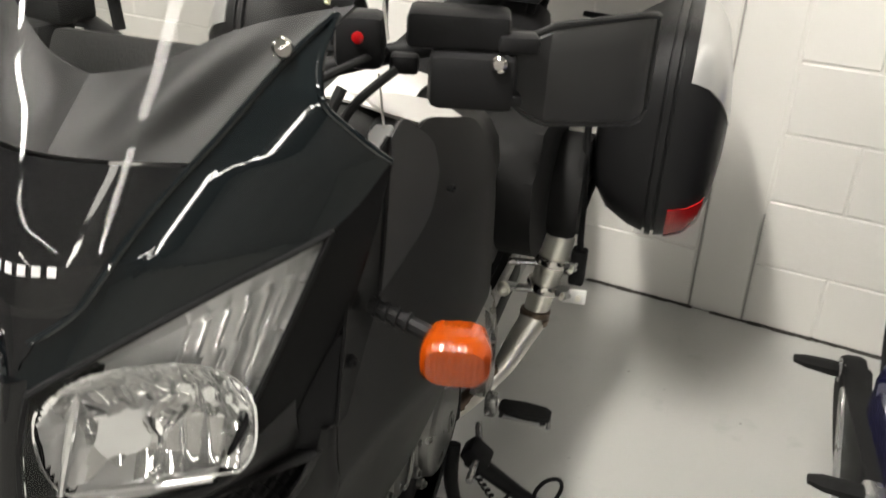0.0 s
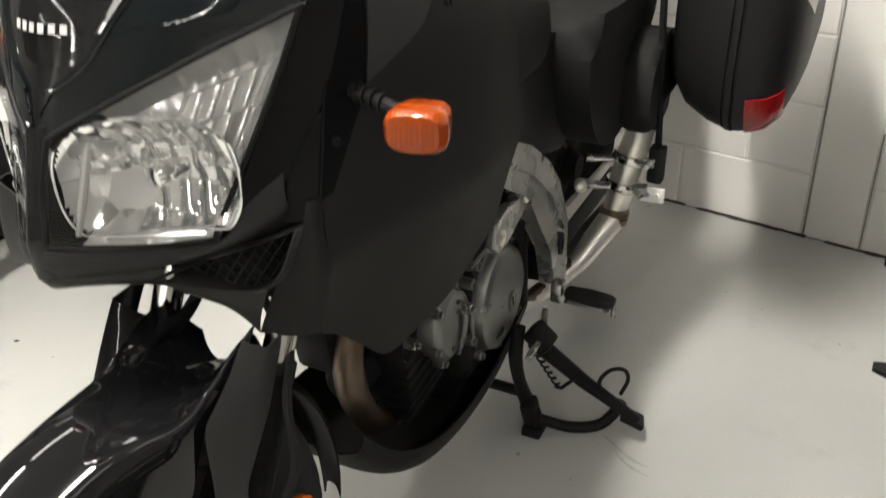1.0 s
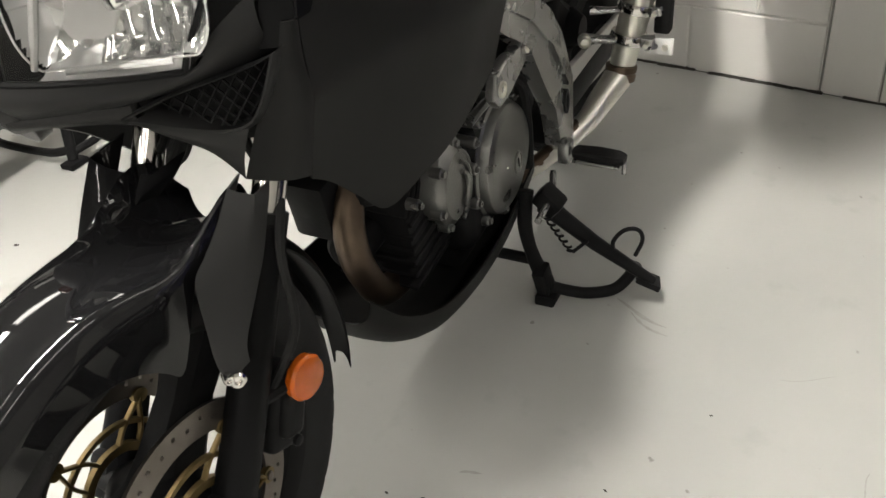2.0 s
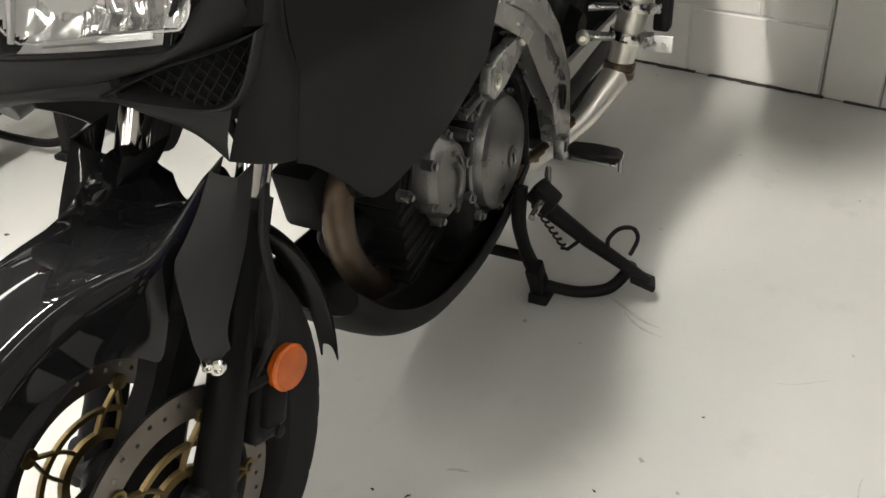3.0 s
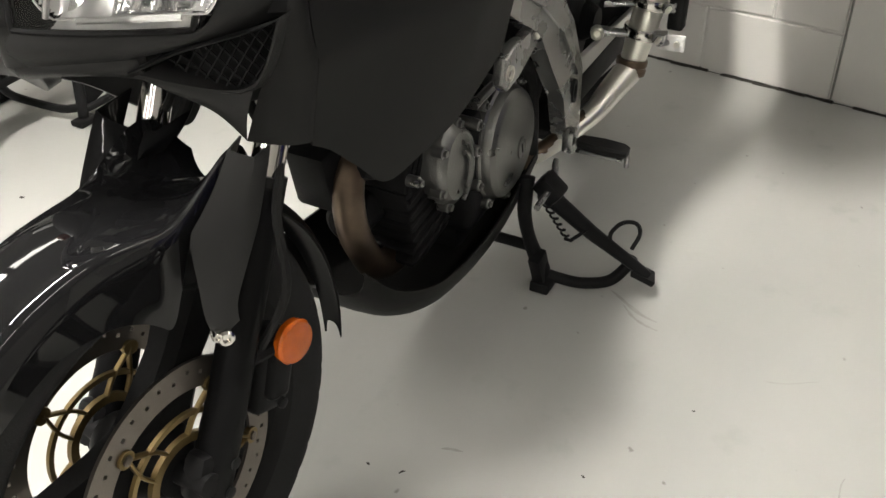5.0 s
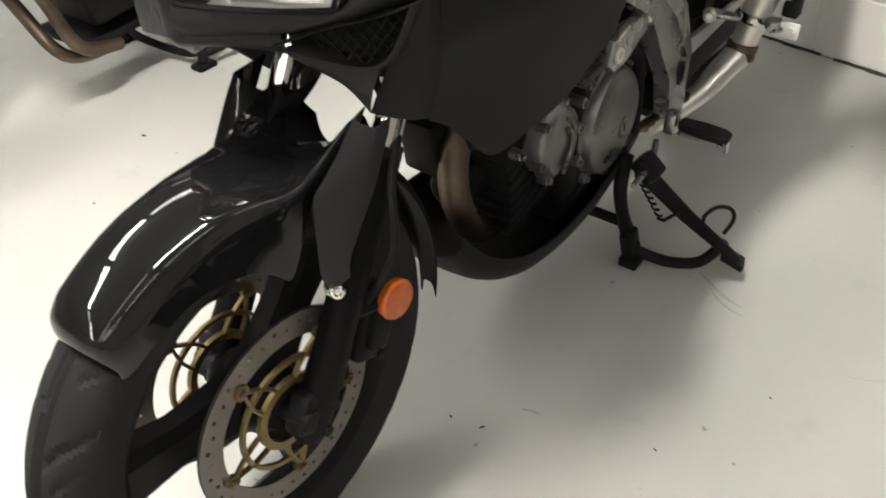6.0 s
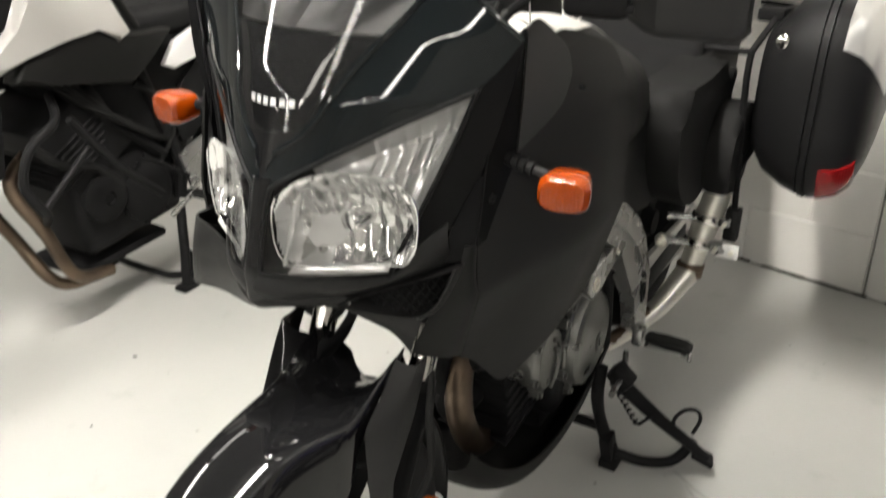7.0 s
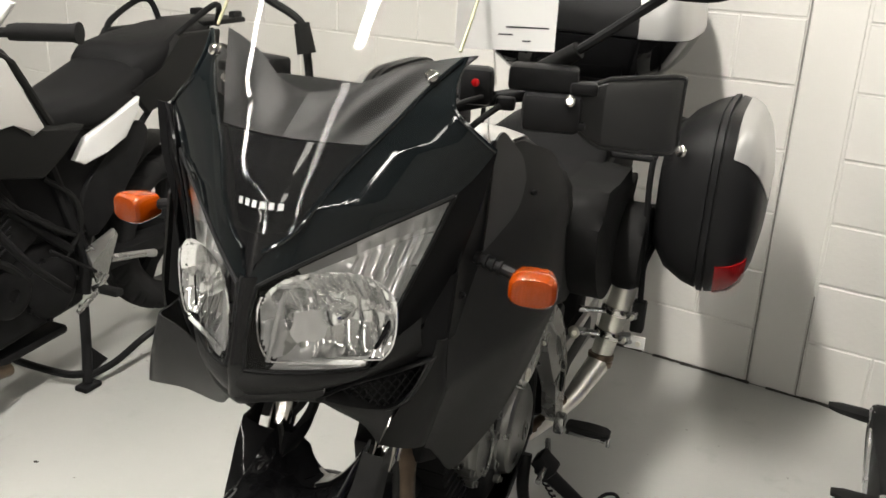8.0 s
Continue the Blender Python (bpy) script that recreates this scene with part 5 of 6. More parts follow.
# cables and hoses about the steering head
part("cable", tube([(-0.02, 0.20, 0.76), (-0.015, 0.165, 0.70), (-0.035, 0.14, 0.655), (-0.045, 0.10, 0.62)], [0.010, 0.0085, 0.0085, 0.007], 10, 16), SOFT, bike, "ribbed black hose")
part("cable", tube([(0.155, 0.30, 1.165), (0.14, 0.28, 1.12), (0.12, 0.29, 1.06), (0.08, 0.34, 1.0)], 0.006, 8, 16), SOFT, bike)
part("cable", tube([(0.205, 0.32, 1.185), (0.17, 0.29, 1.15), (0.15, 0.27, 1.10), (0.12, 0.31, 1.03)], 0.005, 8, 16), SOFT, bike)
part("cable", tube([(0.19, 0.33, 1.20), (0.15, 0.25, 1.185), (0.12, 0.24, 1.15), (0.10, 0.30, 1.08)], 0.0045, 8, 16), SOFT, bike)
part("top_yoke", box((0.26, 0.10, 0.03), pose(0, 0.295, 1.125, -25), 0.01), ALLOY, bike)
part("steering_head", tube([(0, 0.33, 1.10), (0, 0.20, 0.86)], 0.035, 20), BLACK, bike)
part("lower_yoke", box((0.26, 0.09, 0.035), pose(0.02, 0.185, 0.83, -25), 0.01), BLACK, bike)
part("fuse_box", box((0.075, 0.07, 0.11), pose(-0.012, 0.410, 0.470, 10), 0.010), BLACK, bike, "black plastic box ahead of the engine")
part("radiator_pipe", tube([(0.10, 0.42, 0.62), (0.10, 0.44, 0.53), (0.06, 0.50, 0.50)], 0.014, 12, 12), SOFT, bike)
part("horn", lathe([(-0.012, 0.02), (-0.008, 0.036), (0.008, 0.036), (0.014, 0.02)], aim((0.11, 0.19, 0.735), (0.2, -1, 0)), 24), STEEL, bike, "round steel horn")
part("tank_pad", coons([(0.04, 0.50), (0.155, 0.50)], [(0.06, 0.95), (0.10, 0.95)], [(0.04, 0.50), (0.06, 0.95)], [(0.155, 0.50), (0.13, 0.75), (0.10, 0.95)],
                       lambda x, y, u, v: (x, y, float(np.interp(y, [0.48, 0.58, 0.70, 0.82, 0.93, 0.99], [1.078, 1.093, 1.073, 1.023, 0.953, 0.90])) - 1.6 * max(0, x - 0.05) ** 2), 8, 14, 0.003), PALE, bike, "silver grey top panel of the tank")
# red kill switch and a tie at the bar
part("switch_box", box((0.05, 0.045, 0.055), pose(0.165, 0.325, 1.21, 0, 0, 15), 0.010), BLACK, bike)
part("switch_button", lathe([(0, 0.006), (0.004, 0.006), (0.005, 0.004)], aim((0.172, 0.300, 1.218), (0.2, -1, 0.1)), 16), RED, bike, "red switch button")
part("clutch_perch", box((0.030, 0.022, 0.020), pose(0.205, 0.345, 1.185, 0, 0, 15), 0.005), BLACK, bike)

# --- luggage
case_rows = [(0.352, 0.725, 0.955, 1.290), (0.358, 0.685, 0.990, 1.250), (0.395, 0.635, 1.040, 1.215), (0.445, 0.606, 1.076, 1.200), (0.478, 0.596, 1.090, 1.194),
             (0.4785, 0.602, 1.085, 1.200), (0.484, 0.602, 1.085, 1.200), (0.4845, 0.592, 1.096, 1.190), (0.496, 0.591, 1.098, 1.189), (0.4965, 0.600, 1.088, 1.198), (0.503, 0.600, 1.088, 1.198),
             (0.5035, 0.592, 1.095, 1.192), (0.53, 0.596, 1.090, 1.196), (0.560, 0.606, 1.070, 1.208), (0.585, 0.632, 1.025, 1.228), (0.602, 0.680, 0.960, 1.262), (0.612, 0.76, 0.88, 1.32)]


def case_point(x, a, grow=0.0):
    """A point of the side case's shell: x across, a round its rim (0 to the front, a quarter turn up)."""
    xs = [r[0] for r in case_rows]
    lo, hi, fr = (float(np.interp(x, xs, [r[k] for r in case_rows])) for k in (1, 2, 3))
    hi = lo + 0.935 * (hi - lo)
    back = 1.69 - (fr - 1.19) * 0.8
    ca, sa = math.cos(a), math.sin(a)
    return Vector((x, (fr + back) / 2 - ((back - fr) / 2 + grow) * math.copysign(abs(ca) ** 0.42, ca), (lo + hi) / 2 + ((hi - lo) / 2 + grow) * math.copysign(abs(sa) ** 0.60, sa)))


def side_case(sx):
    base = empty("side_case", BIKE @ pose(-sx * 0.033, 0, -0.006), "black hard side case with silver panel and red reflector", "luggage case", "motorcycle cases")
    flip = Matrix.Diagonal((sx, 1, 1, 1))
    bm = bmesh.new()
    add_rings(bm, [[flip @ case_point(r[0], 2 * math.pi * k / 160) for k in range(160)] for r in case_rows])
    part("shell", bm, PANNIER, base, "grained black plastic shell", 35)

    def patch(name, x0, x1, a0, a1, material, label):
        bm = bmesh.new()
        rows = [[flip @ (case_point(x0 + (x1 - x0) * i / 10, a0 + (a1 - a0) * k / 18, 0.003) + Vector((0.002, 0, 0))) for k in range(19)] for i in range(11)]
        add_rings(bm, rows, close=False, cap=False)
        part(name, thicken(bm, 0.004), material, base, label, 50)

    patch("silver_panel", 0.524, 0.612, radians(24), radians(156), SILVER, "silver painted panel")
    patch("reflector", 0.522, 0.590, radians(-70), radians(-22), RED, "red reflector")
    lock = lathe([(0, 0.014), (0.008, 0.014), (0.010, 0.010)], flip @ aim((0.405, 1.208, 0.965), (-0.2, -1, 0.2)), 18)
    part("lock", lock, CHROME, base, "round chrome lock")
    for z in (0.70, 0.98):
        part("mount", flip_box(flip, (0.06, 0.05, 0.03), (0.335, 1.42, z)), BLACK, base)
    return base


def flip_box(flip, size, p):
    bm = box(size, Matrix.Translation(p), 0.006)
    bm.transform(flip)
    return bm


case_l = side_case(1)
case_r = side_case(-1)
for sx in (1, -1):
    rack = part("case_rack", tube([(sx * 0.31, 1.205, 0.93), (sx * 0.31, 1.20, 0.86), (sx * 0.318, 1.215, 0.70), (sx * 0.328, 1.225, 0.50)], 0.0075, 10, 16), BLACK, bike, "black tubular rack for the side case")
    part("rack_tube", tube([(sx * 0.31, 1.205, 0.93), (sx * 0.315, 1.45, 0.97), (sx * 0.31, 1.72, 0.94), (sx * 0.20, 1.80, 0.93)], 0.0075, 10, 20), BLACK, rack)
    part("rack_tube", tube([(sx * 0.322, 1.22, 0.66), (sx * 0.33, 1.45, 0.70), (sx * 0.325, 1.70, 0.72), (sx * 0.31, 1.72, 0.94)], 0.0075, 10, 20), BLACK, rack)
    part("rack_tube", tube([(sx * 0.21, 1.20, 0.93), (sx * 0.31, 1.205, 0.93)], 0.0075, 10), BLACK, rack)
    part("rubber_block", box((0.034, 0.034, 0.085), pose(sx * 0.326, 1.222, 0.515), 0.006), SOFT, rack, "black rubber end block")
    plate = part("rack_plate", box((0.052, 0.008, 0.036), pose(sx * 0.328, 1.205, 0.448, 0, 0, sx * 5), 0.003), LABEL, rack, "small pale metal plate")
    part("bolt", lathe([(0, 0.007), (0.005, 0.007)], aim((sx * 0.338, 1.200, 0.448), (0, -1, 0)), 12), STEEL, plate)
    part("arm", tube([(sx * 0.30, 1.19, 0.448), (sx * 0.31, 1.20, 0.448), (sx * 0.32, 1.21, 0.448)], 0.009, 10, 8), ALLOY, rack)

# top case on the tail
top = empty("top_case", BIKE, "black hard top case with silver front trim", "luggage case", "motorcycle cases")


def box_ring(z, w, y0, y1, p=0.35, n=56):
    out = []
    for k in range(n):
        a = 2 * math.pi * k / n
        ca, sa = math.cos(a), math.sin(a)
        out.append(Vector((w * math.copysign(abs(ca) ** p, ca), (y0 + y1) / 2 + (y1 - y0) / 2 * math.copysign(abs(sa) ** p, sa), z)))
    return out


bm = bmesh.new()
add_rings(bm, [box_ring(*r) for r in ((1.045, 0.19, 1.62, 1.90), (1.052, 0.22, 1.58, 1.94), (1.10, 0.265, 1.53, 1.99), (1.165, 0.300, 1.50, 2.01), (1.175, 0.305, 1.495, 2.015))])
part("lower_shell", bm, PAINT, top, "glossy black lower shell", 40)
bm = bmesh.new()
add_rings(bm, [box_ring(*r) for r in ((1.180, 0.305, 1.495, 2.015), (1.19, 0.308, 1.49, 2.02), (1.27, 0.300, 1.50, 2.01), (1.34, 0.27, 1.53, 1.99), (1.38, 0.22, 1.60, 1.92), (1.39, 0.14, 1.66, 1.86))])
part("lid", bm, PANNIER, top, "black lid", 40)
for sx in (1, -1):
    bm = bmesh.new()
    rows = []
    for z, w, y0, y1 in ((1.178, 0.309, 1.491, 2.019), (1.195, 0.312, 1.487, 2.023), (1.27, 0.305, 1.496, 2.013), (1.285, 0.299, 1.502, 2.008)):
        ring = box_ring(z, w, y0, y1, 0.35, 112)
        rows.append([Vector((sx * p.x, p.y, p.z)) for p in ring[-24:] + ring[:6]])
    add_rings(bm, rows, close=False, cap=False)
    part("silver_trim", thicken(bm, 0.004), SILVER, top, "bright silver corner trim", 50)
part("tail_rack", box((0.26, 0.42, 0.03), pose(0, 1.74, 1.012), 0.008), BLACK, bike, "black tail rack")
for sx in (1, -1):
    part("rack_post", tube([(sx * 0.09, 1.62, 0.94), (sx * 0.10, 1.62, 1.00)], 0.012, 10), BLACK, bike)
    part("rack_post", tube([(sx * 0.09, 1.78, 0.92), (sx * 0.10, 1.85, 1.00)], 0.012, 10), BLACK, bike)
    part("case_foot", box((0.05, 0.2, 0.02), pose(sx * 0.10, 1.76, 1.036), 0.004), BLACK, top)

# price sheet behind the screen and a small tag on a cord
sheet = empty("price_sheet", BIKE @ pose(0.222, 0.270, 1.272, 0, 0, 30), "white printed price sheet hung on the handlebar", "paper sheet")
bm = coons([(-0.070, 0), (0.070, 0)], [(-0.070, 0.25), (0.070, 0.25)], [(-0.070, 0), (-0.070, 0.25)], [(0.070, 0), (0.070, 0.25)], lambda x, z, u, v: (x, 0.004 * math.sin(3 * u) + 0.01 * v, z), 12, 12, 0.0006)
part("paper", bm, PAPER, sheet)
for (x, z, w, h) in ((0.030, 0.030, 0.060, 0.0022), (0.000, 0.020, 0.020, 0.002), (0.030, 0.012, 0.012, 0.002), (-0.005, 0.078, 0.034, 0.0065), (0.028, 0.080, 0.022, 0.003), (0.030, 0.112, 0.026, 0.003), (0.045, 0.104, 0.036, 0.0022), (0.025, 0.128, 0.012, 0.002), (0.0, 0.17, 0.10, 0.005), (0.0, 0.20, 0.10, 0.012)):
    bm = coons([(x - w / 2, z), (x + w / 2, z)], [(x - w / 2, z + h), (x + w / 2, z + h)], [(x - w / 2, z), (x - w / 2, z + h)], [(x + w / 2, z), (x + w / 2, z + h)],
               lambda a, b, u, v: (a, 0.004 * math.sin(3 * (a + 0.070) / 0.140) + 0.04 * b - 0.0012, b), 6, 1, 0.0)
    part("print_bar", bm, INK, sheet, "dark line of print")
part("sheet_cord", tube([(-0.02, 0.01, 0.25), (-0.02, 0.03, 0.10), (0.0, 0.045, -0.055)], 0.0015, 6, 10), CORD, sheet)
tag = empty("key_tag", BIKE @ pose(0.196, 0.312, 1.100, 0, 0, 20), "small white paper tag hanging on a cord", "tag")
part("tag_card", slab([(-0.016, -0.03), (0.016, -0.03), (0.016, 0.018), (0.008, 0.028), (-0.008, 0.028), (-0.016, 0.018)], -0.0005, 0.0005, pose(0, 0, 0, 0, 0, -90)), PAPER, tag)
part("tag_cord", tube([(0, 0, 0.024), (-0.003, 0.006, 0.05), (-0.006, 0.012, 0.078)], 0.0013, 6, 10), CORD, tag)

# ---------------------------------------------------------------- the white and black motorcycle beside it
def second_bike():
    base = empty("motorcycle", pose(-1.185, 0.905, 0, 0, 0, 10.5), "black and white adventure motorcycle on its centre stand", "motorcycle")
    P = lambda name, bm, material, label="", sharp=35: part(name, bm, material, base, label, sharp)
    # wheels
    cast_wheel(base, "rear_wheel", pose(0, 0.62, 0.335), 0.14, 0.31, 0.215, 5, 0.2)
    cast_wheel(base, "front_wheel", pose(0, -0.86, 0.325), 0.10, 0.325, 0.24, 5, 0.5)
    # seats
    rows = []
    for y, w, zt, zb in ((-0.05, 0.09, 0.905, 0.80), (0.06, 0.125, 0.90, 0.79), (0.18, 0.15, 0.912, 0.79), (0.29, 0.155, 0.955, 0.81), (0.40, 0.15, 0.998, 0.86)):
        rows.append([Vector((w * math.copysign(abs(math.cos(a)) ** 0.6, math.cos(a)), y, (zt + zb) / 2 + (zt - zb) / 2 * math.copysign(abs(math.sin(a)) ** 0.7, math.sin(a)))) for a in [2 * math.pi * k / 24 for k in range(24)]])
    bm = bmesh.new()
    add_rings(bm, rows)
    P("seat", bm, VINYL, "black vinyl rider seat", 60)
    rows = []
    for y, w, zt, zb in ((0.37, 0.13, 1.01, 0.90), (0.41, 0.15, 1.038, 0.88), (0.52, 0.155, 1.058, 0.92), (0.70, 0.145, 1.082, 0.96), (0.80, 0.11, 1.090, 0.98)):
        rows.append([Vector((w * math.copysign(abs(math.cos(a)) ** 0.6, math.cos(a)), y, (zt + zb) / 2 + (zt - zb) / 2 * math.copysign(abs(math.sin(a)) ** 0.7, math.sin(a)))) for a in [2 * math.pi * k / 24 for k in range(24)]])
    bm = bmesh.new()
    add_rings(bm, rows)
    P("passenger_seat", bm, VINYL, "black vinyl passenger seat", 60)
    for sx in (1, -1):
        P("grab_rail", tube([(sx * 0.13, 0.54, 1.03), (sx * 0.16, 0.60, 1.078), (sx * 0.165, 0.72, 1.132), (sx * 0.16, 0.78, 1.146), (sx * 0.15, 0.81, 1.13), (sx * 0.13, 0.82, 1.07)], 0.011, 10, 24), BLACK, "black grab rail")
        tail = [(0.05, 0.735), (0.10, 0.795), (0.20, 0.825), (0.345, 0.885), (0.33, 0.835), (0.27, 0.765), (0.18, 0.735), (0.09, 0.715)]
        P("tail_panel", slab(tail, sx * 0.155, sx * 0.178, None, 0.006), WHITE, "glossy white side panel", 45)
        P("tail_side", slab([(0.33, 0.90), (0.48, 0.95), (0.56, 1.06), (0.80, 1.06), (0.78, 0.96), (0.60, 0.86), (0.40, 0.82)], sx * 0.13, sx * 0.165, None, 0.012), MATTE, "black tail panel", 45)
        tank = [(-0.56, 0.86), (-0.42, 0.92), (-0.40, 1.0), (-0.24, 1.085), (-0.19, 1.065), (-0.085, 0.865), (-0.13, 0.845), (-0.19, 0.905), (-0.30, 0.895), (-0.42, 0.86), (-0.50, 0.83)]
        P("tank_panel", slab(tank, sx * 0.175, sx * 0.225, None, 0.014), PALE, "pale silver tank panel", 45)
        P("tank_side", slab([(-0.30, 0.90), (-0.19, 0.905), (-0.13, 0.85), (0.07, 0.845), (-0.03, 0.77), (-0.10, 0.72), (-0.34, 0.77), (-0.46, 0.80), (-0.42, 0.865)], sx * 0.15, sx * 0.215, None, 0.012), MATTE, "matte black tank side", 45)
        P("tank_strut", tube([(sx * 0.20, -0.24, 1.10), (sx * 0.215, -0.17, 1.05), (sx * 0.20, -0.05, 0.87)], 0.012, 8), MATTE)
        # crash bar
        P("crash_bar", tube([(sx * 0.10, -0.30, 0.72), (sx * 0.25, -0.40, 0.695), (sx * 0.27, -0.50, 0.65), (sx * 0.27, -0.535, 0.56), (sx * 0.26, -0.485, 0.47), (sx * 0.12, -0.40, 0.38)], 0.0125, 10, 36), BLACK, "black tubular crash bar")
        P("crash_bar", tube([(sx * 0.255, -0.36, 0.692), (sx * 0.25, -0.23, 0.52), (sx * 0.20, -0.05, 0.36)], 0.012, 10, 14), BLACK)
        P("crash_bar", tube([(sx * 0.26, -0.485, 0.48), (sx * 0.255, -0.32, 0.60)], 0.010, 10), BLACK)
        P("frame_tube", tube([(sx * 0.10, -0.42, 0.88), (sx * 0.14, -0.25, 0.70), (sx * 0.15, 0.02, 0.46)], 0.016, 10), BLACK)
        P("frame_tube", tube([(sx * 0.13, -0.02, 0.76), (sx * 0.15, 0.08, 0.42), (sx * 0.15, 0.06, 0.30)], 0.02, 10), BLACK)
        P("subframe_tube", tube([(sx * 0.13, 0.10, 0.50), (sx * 0.14, 0.30, 0.72), (sx * 0.13, 0.55, 0.92)], 0.011, 10), BLACK)
        P("peg_plate", slab([(0.04, 0.46), (0.16, 0.495), (0.175, 0.47), (0.13, 0.40), (0.12, 0.36), (0.07, 0.34), (0.055, 0.40)], sx * 0.185, sx * 0.200, None, 0.004), ALLOY, "cast alloy peg plate")
        P("foot_peg", box((0.10, 0.035, 0.022), pose(sx * 0.255, 0.05, 0.335), 0.006), SOFT, "rubber foot peg")
        P("lever", tube([(sx * 0.21, 0.10, 0.36), (sx * 0.235, 0.02, 0.33), (sx * 0.24, -0.06, 0.30)], 0.008, 8), ALLOY)
        P("bracket_arm", tube([(sx * 0.19, 0.14, 0.40), (sx * 0.21, 0.24, 0.385), (sx * 0.20, 0.33, 0.36)], [0.014, 0.012, 0.014], 10), ALLOY)
        P("fork_leg", tube([(sx * 0.10, -0.86, 0.32), (sx * 0.10, -0.56, 0.98)], 0.026, 16), BLACK)
        # bars, guards, grips
        P("handlebar", tube([(sx * 0.05, -0.42, 1.10), (sx * 0.20, -0.42, 1.15), (sx * 0.44, -0.35, 1.16)], 0.012, 10, 12), BLACK)
        P("grip", tube([(sx * 0.43, -0.352, 1.16), (sx * 0.45, -0.345, 1.162), (sx * 0.575, -0.305, 1.166), (sx * 0.59, -0.30, 1.166)], [0.019, 0.021, 0.021, 0.026], 16), SOFT, "black rubber grip")
        P("hand_guard", slab([(-0.08, -0.045), (0.11, -0.030), (0.16, 0.03), (0.10, 0.045), (-0.08, 0.035)], -0.01, 0.012, pose(sx * 0.38, -0.47, 1.205, 0, 0, -90 + sx * 20) @ Matrix.Diagonal((1, sx, 1, 1)), 0.006), WHITE, "white hand guard", 45)
    P("fuel_tank", box((0.30, 0.42, 0.22), pose(0, -0.28, 0.96, 6), 0.06, 4), BLACK, "", 50)
    P("tail_rack", box((0.22, 0.26, 0.02), pose(0, 0.90, 1.075), 0.008), BLACK, "black tail rack")
    for sx in (1, -1):
        P("rack_lug", box((0.03, 0.05, 0.035), pose(sx * 0.09, 0.99, 1.09), 0.006), BLACK)
        P("rack_stay", tube([(sx * 0.09, 0.82, 1.07), (sx * 0.09, 0.78, 1.02)], 0.012, 8), BLACK)
    P("tail_tray", box((0.20, 0.36, 0.05), pose(0, 0.68, 0.99, 6), 0.012), MATTE)
    P("rear_mudguard", coons([(-0.08, 0), (0.08, 0)], [(-0.08, 1), (0.08, 1)], [(-0.08, 0), (-0.08, 1)], [(0.08, 0), (0.08, 1)], lambda x, t, u, v: (x, 0.62 + 0.35 * math.sin(radians(-50 + 95 * t)), 0.345 + 0.35 * math.cos(radians(-50 + 95 * t))), 6, 16, 0.004), MATTE)
    # engine
    bm = bmesh.new()
    add_box(bm, (0.28, 0.38, 0.26), pose(0, -0.12, 0.37, 6), 0.03, 3)
    eng = P("engine", bm, BLACK, "black engine block")
    part("cylinder_head", box((0.30, 0.24, 0.24), pose(0, -0.24, 0.58, 28), 0.02, 2), BLACK, eng)
    for sx in (1, -1):
        part("engine_cover", lathe([(0, 0.095), (0.012, 0.095), (0.022, 0.08), (0.026, 0.02)], Matrix.Diagonal((sx, 1, 1, 1)) @ pose(0.135, -0.06, 0.36), 32), BLACK, eng)
        for k in range(7):
            a = 2 * math.pi * k / 7
            part("bolt", lathe([(0, 0.007), (0.012, 0.007)], Matrix.Diagonal((sx, 1, 1, 1)) @ pose(0.14, -0.06 + 0.098 * math.cos(a), 0.36 + 0.098 * math.sin(a)), 10), BLACK, eng)
    for k in range(6):
        part("fin", box((0.31, 0.20, 0.006), pose(0, -0.27, 0.50 + 0.022 * k, 28), 0.002, 1), BLACK, eng)
    for pts in ([(-0.16, -0.34, 0.54), (-0.15, -0.43, 0.45), (-0.05, -0.40, 0.28), (0.05, -0.36, 0.15), (0.06, -0.22, 0.13)], [(0.02, -0.34, 0.56), (0.03, -0.43, 0.48), (0.10, -0.40, 0.34), (0.14, -0.36, 0.20), (0.11, -0.22, 0.15)]):
        P("header_pipe", tube(pts, 0.0195, 14, 26), BURNT, "browned steel exhaust header pipe")
    rows = []
    for z, w, y0, y1 in ((0.40, 0.115, -0.06, 0.16), (0.50, 0.13, -0.12, 0.20), (0.62, 0.135, -0.20, 0.25), (0.72, 0.135, -0.30, 0.30), (0.80, 0.125, -0.34, 0.36), (0.88, 0.10, -0.30, 0.42)):
        rows.append([Vector((w * math.copysign(abs(math.cos(a)) ** 0.45, math.cos(a)), (y0 + y1) / 2 + (y1 - y0) / 2 * math.copysign(abs(math.sin(a)) ** 0.45, math.sin(a)), z)) for a in [2 * math.pi * k / 28 for k in range(28)]])
    bm = bmesh.new()
    add_rings(bm, rows)
    P("air_box", bm, BLACK, "black air box under the seat", 60)
    for sx in (1, -1):
        P("clutch_cover", lathe([(0, 0.075), (0.03, 0.075), (0.042, 0.06), (0.046, 0.02), (0.040, 0.016)], Matrix.Diagonal((sx, 1, 1, 1)) @ pose(0.13, -0.22, 0.40), 32), BLACK)
        P("heat_shield", slab(smooth_outline([(0.10, 0.62), (0.24, 0.74), (0.36, 0.80), (0.40, 0.74), (0.30, 0.62), (0.18, 0.50), (0.10, 0.48)], 36), sx * 0.125, sx * 0.150, None, 0.006), BLACK)
        for k in range(4):
            P("cable", tube([(sx * 0.14, -0.36 + 0.02 * k, 0.80), (sx * (0.165 + 0.006 * k), -0.24 + 0.03 * k, 0.68 - 0.02 * k), (sx * 0.16, -0.10 + 0.04 * k, 0.60 - 0.03 * k), (sx * 0.14, -0.02 + 0.04 * k, 0.50)], 0.006, 8, 16), SOFT)
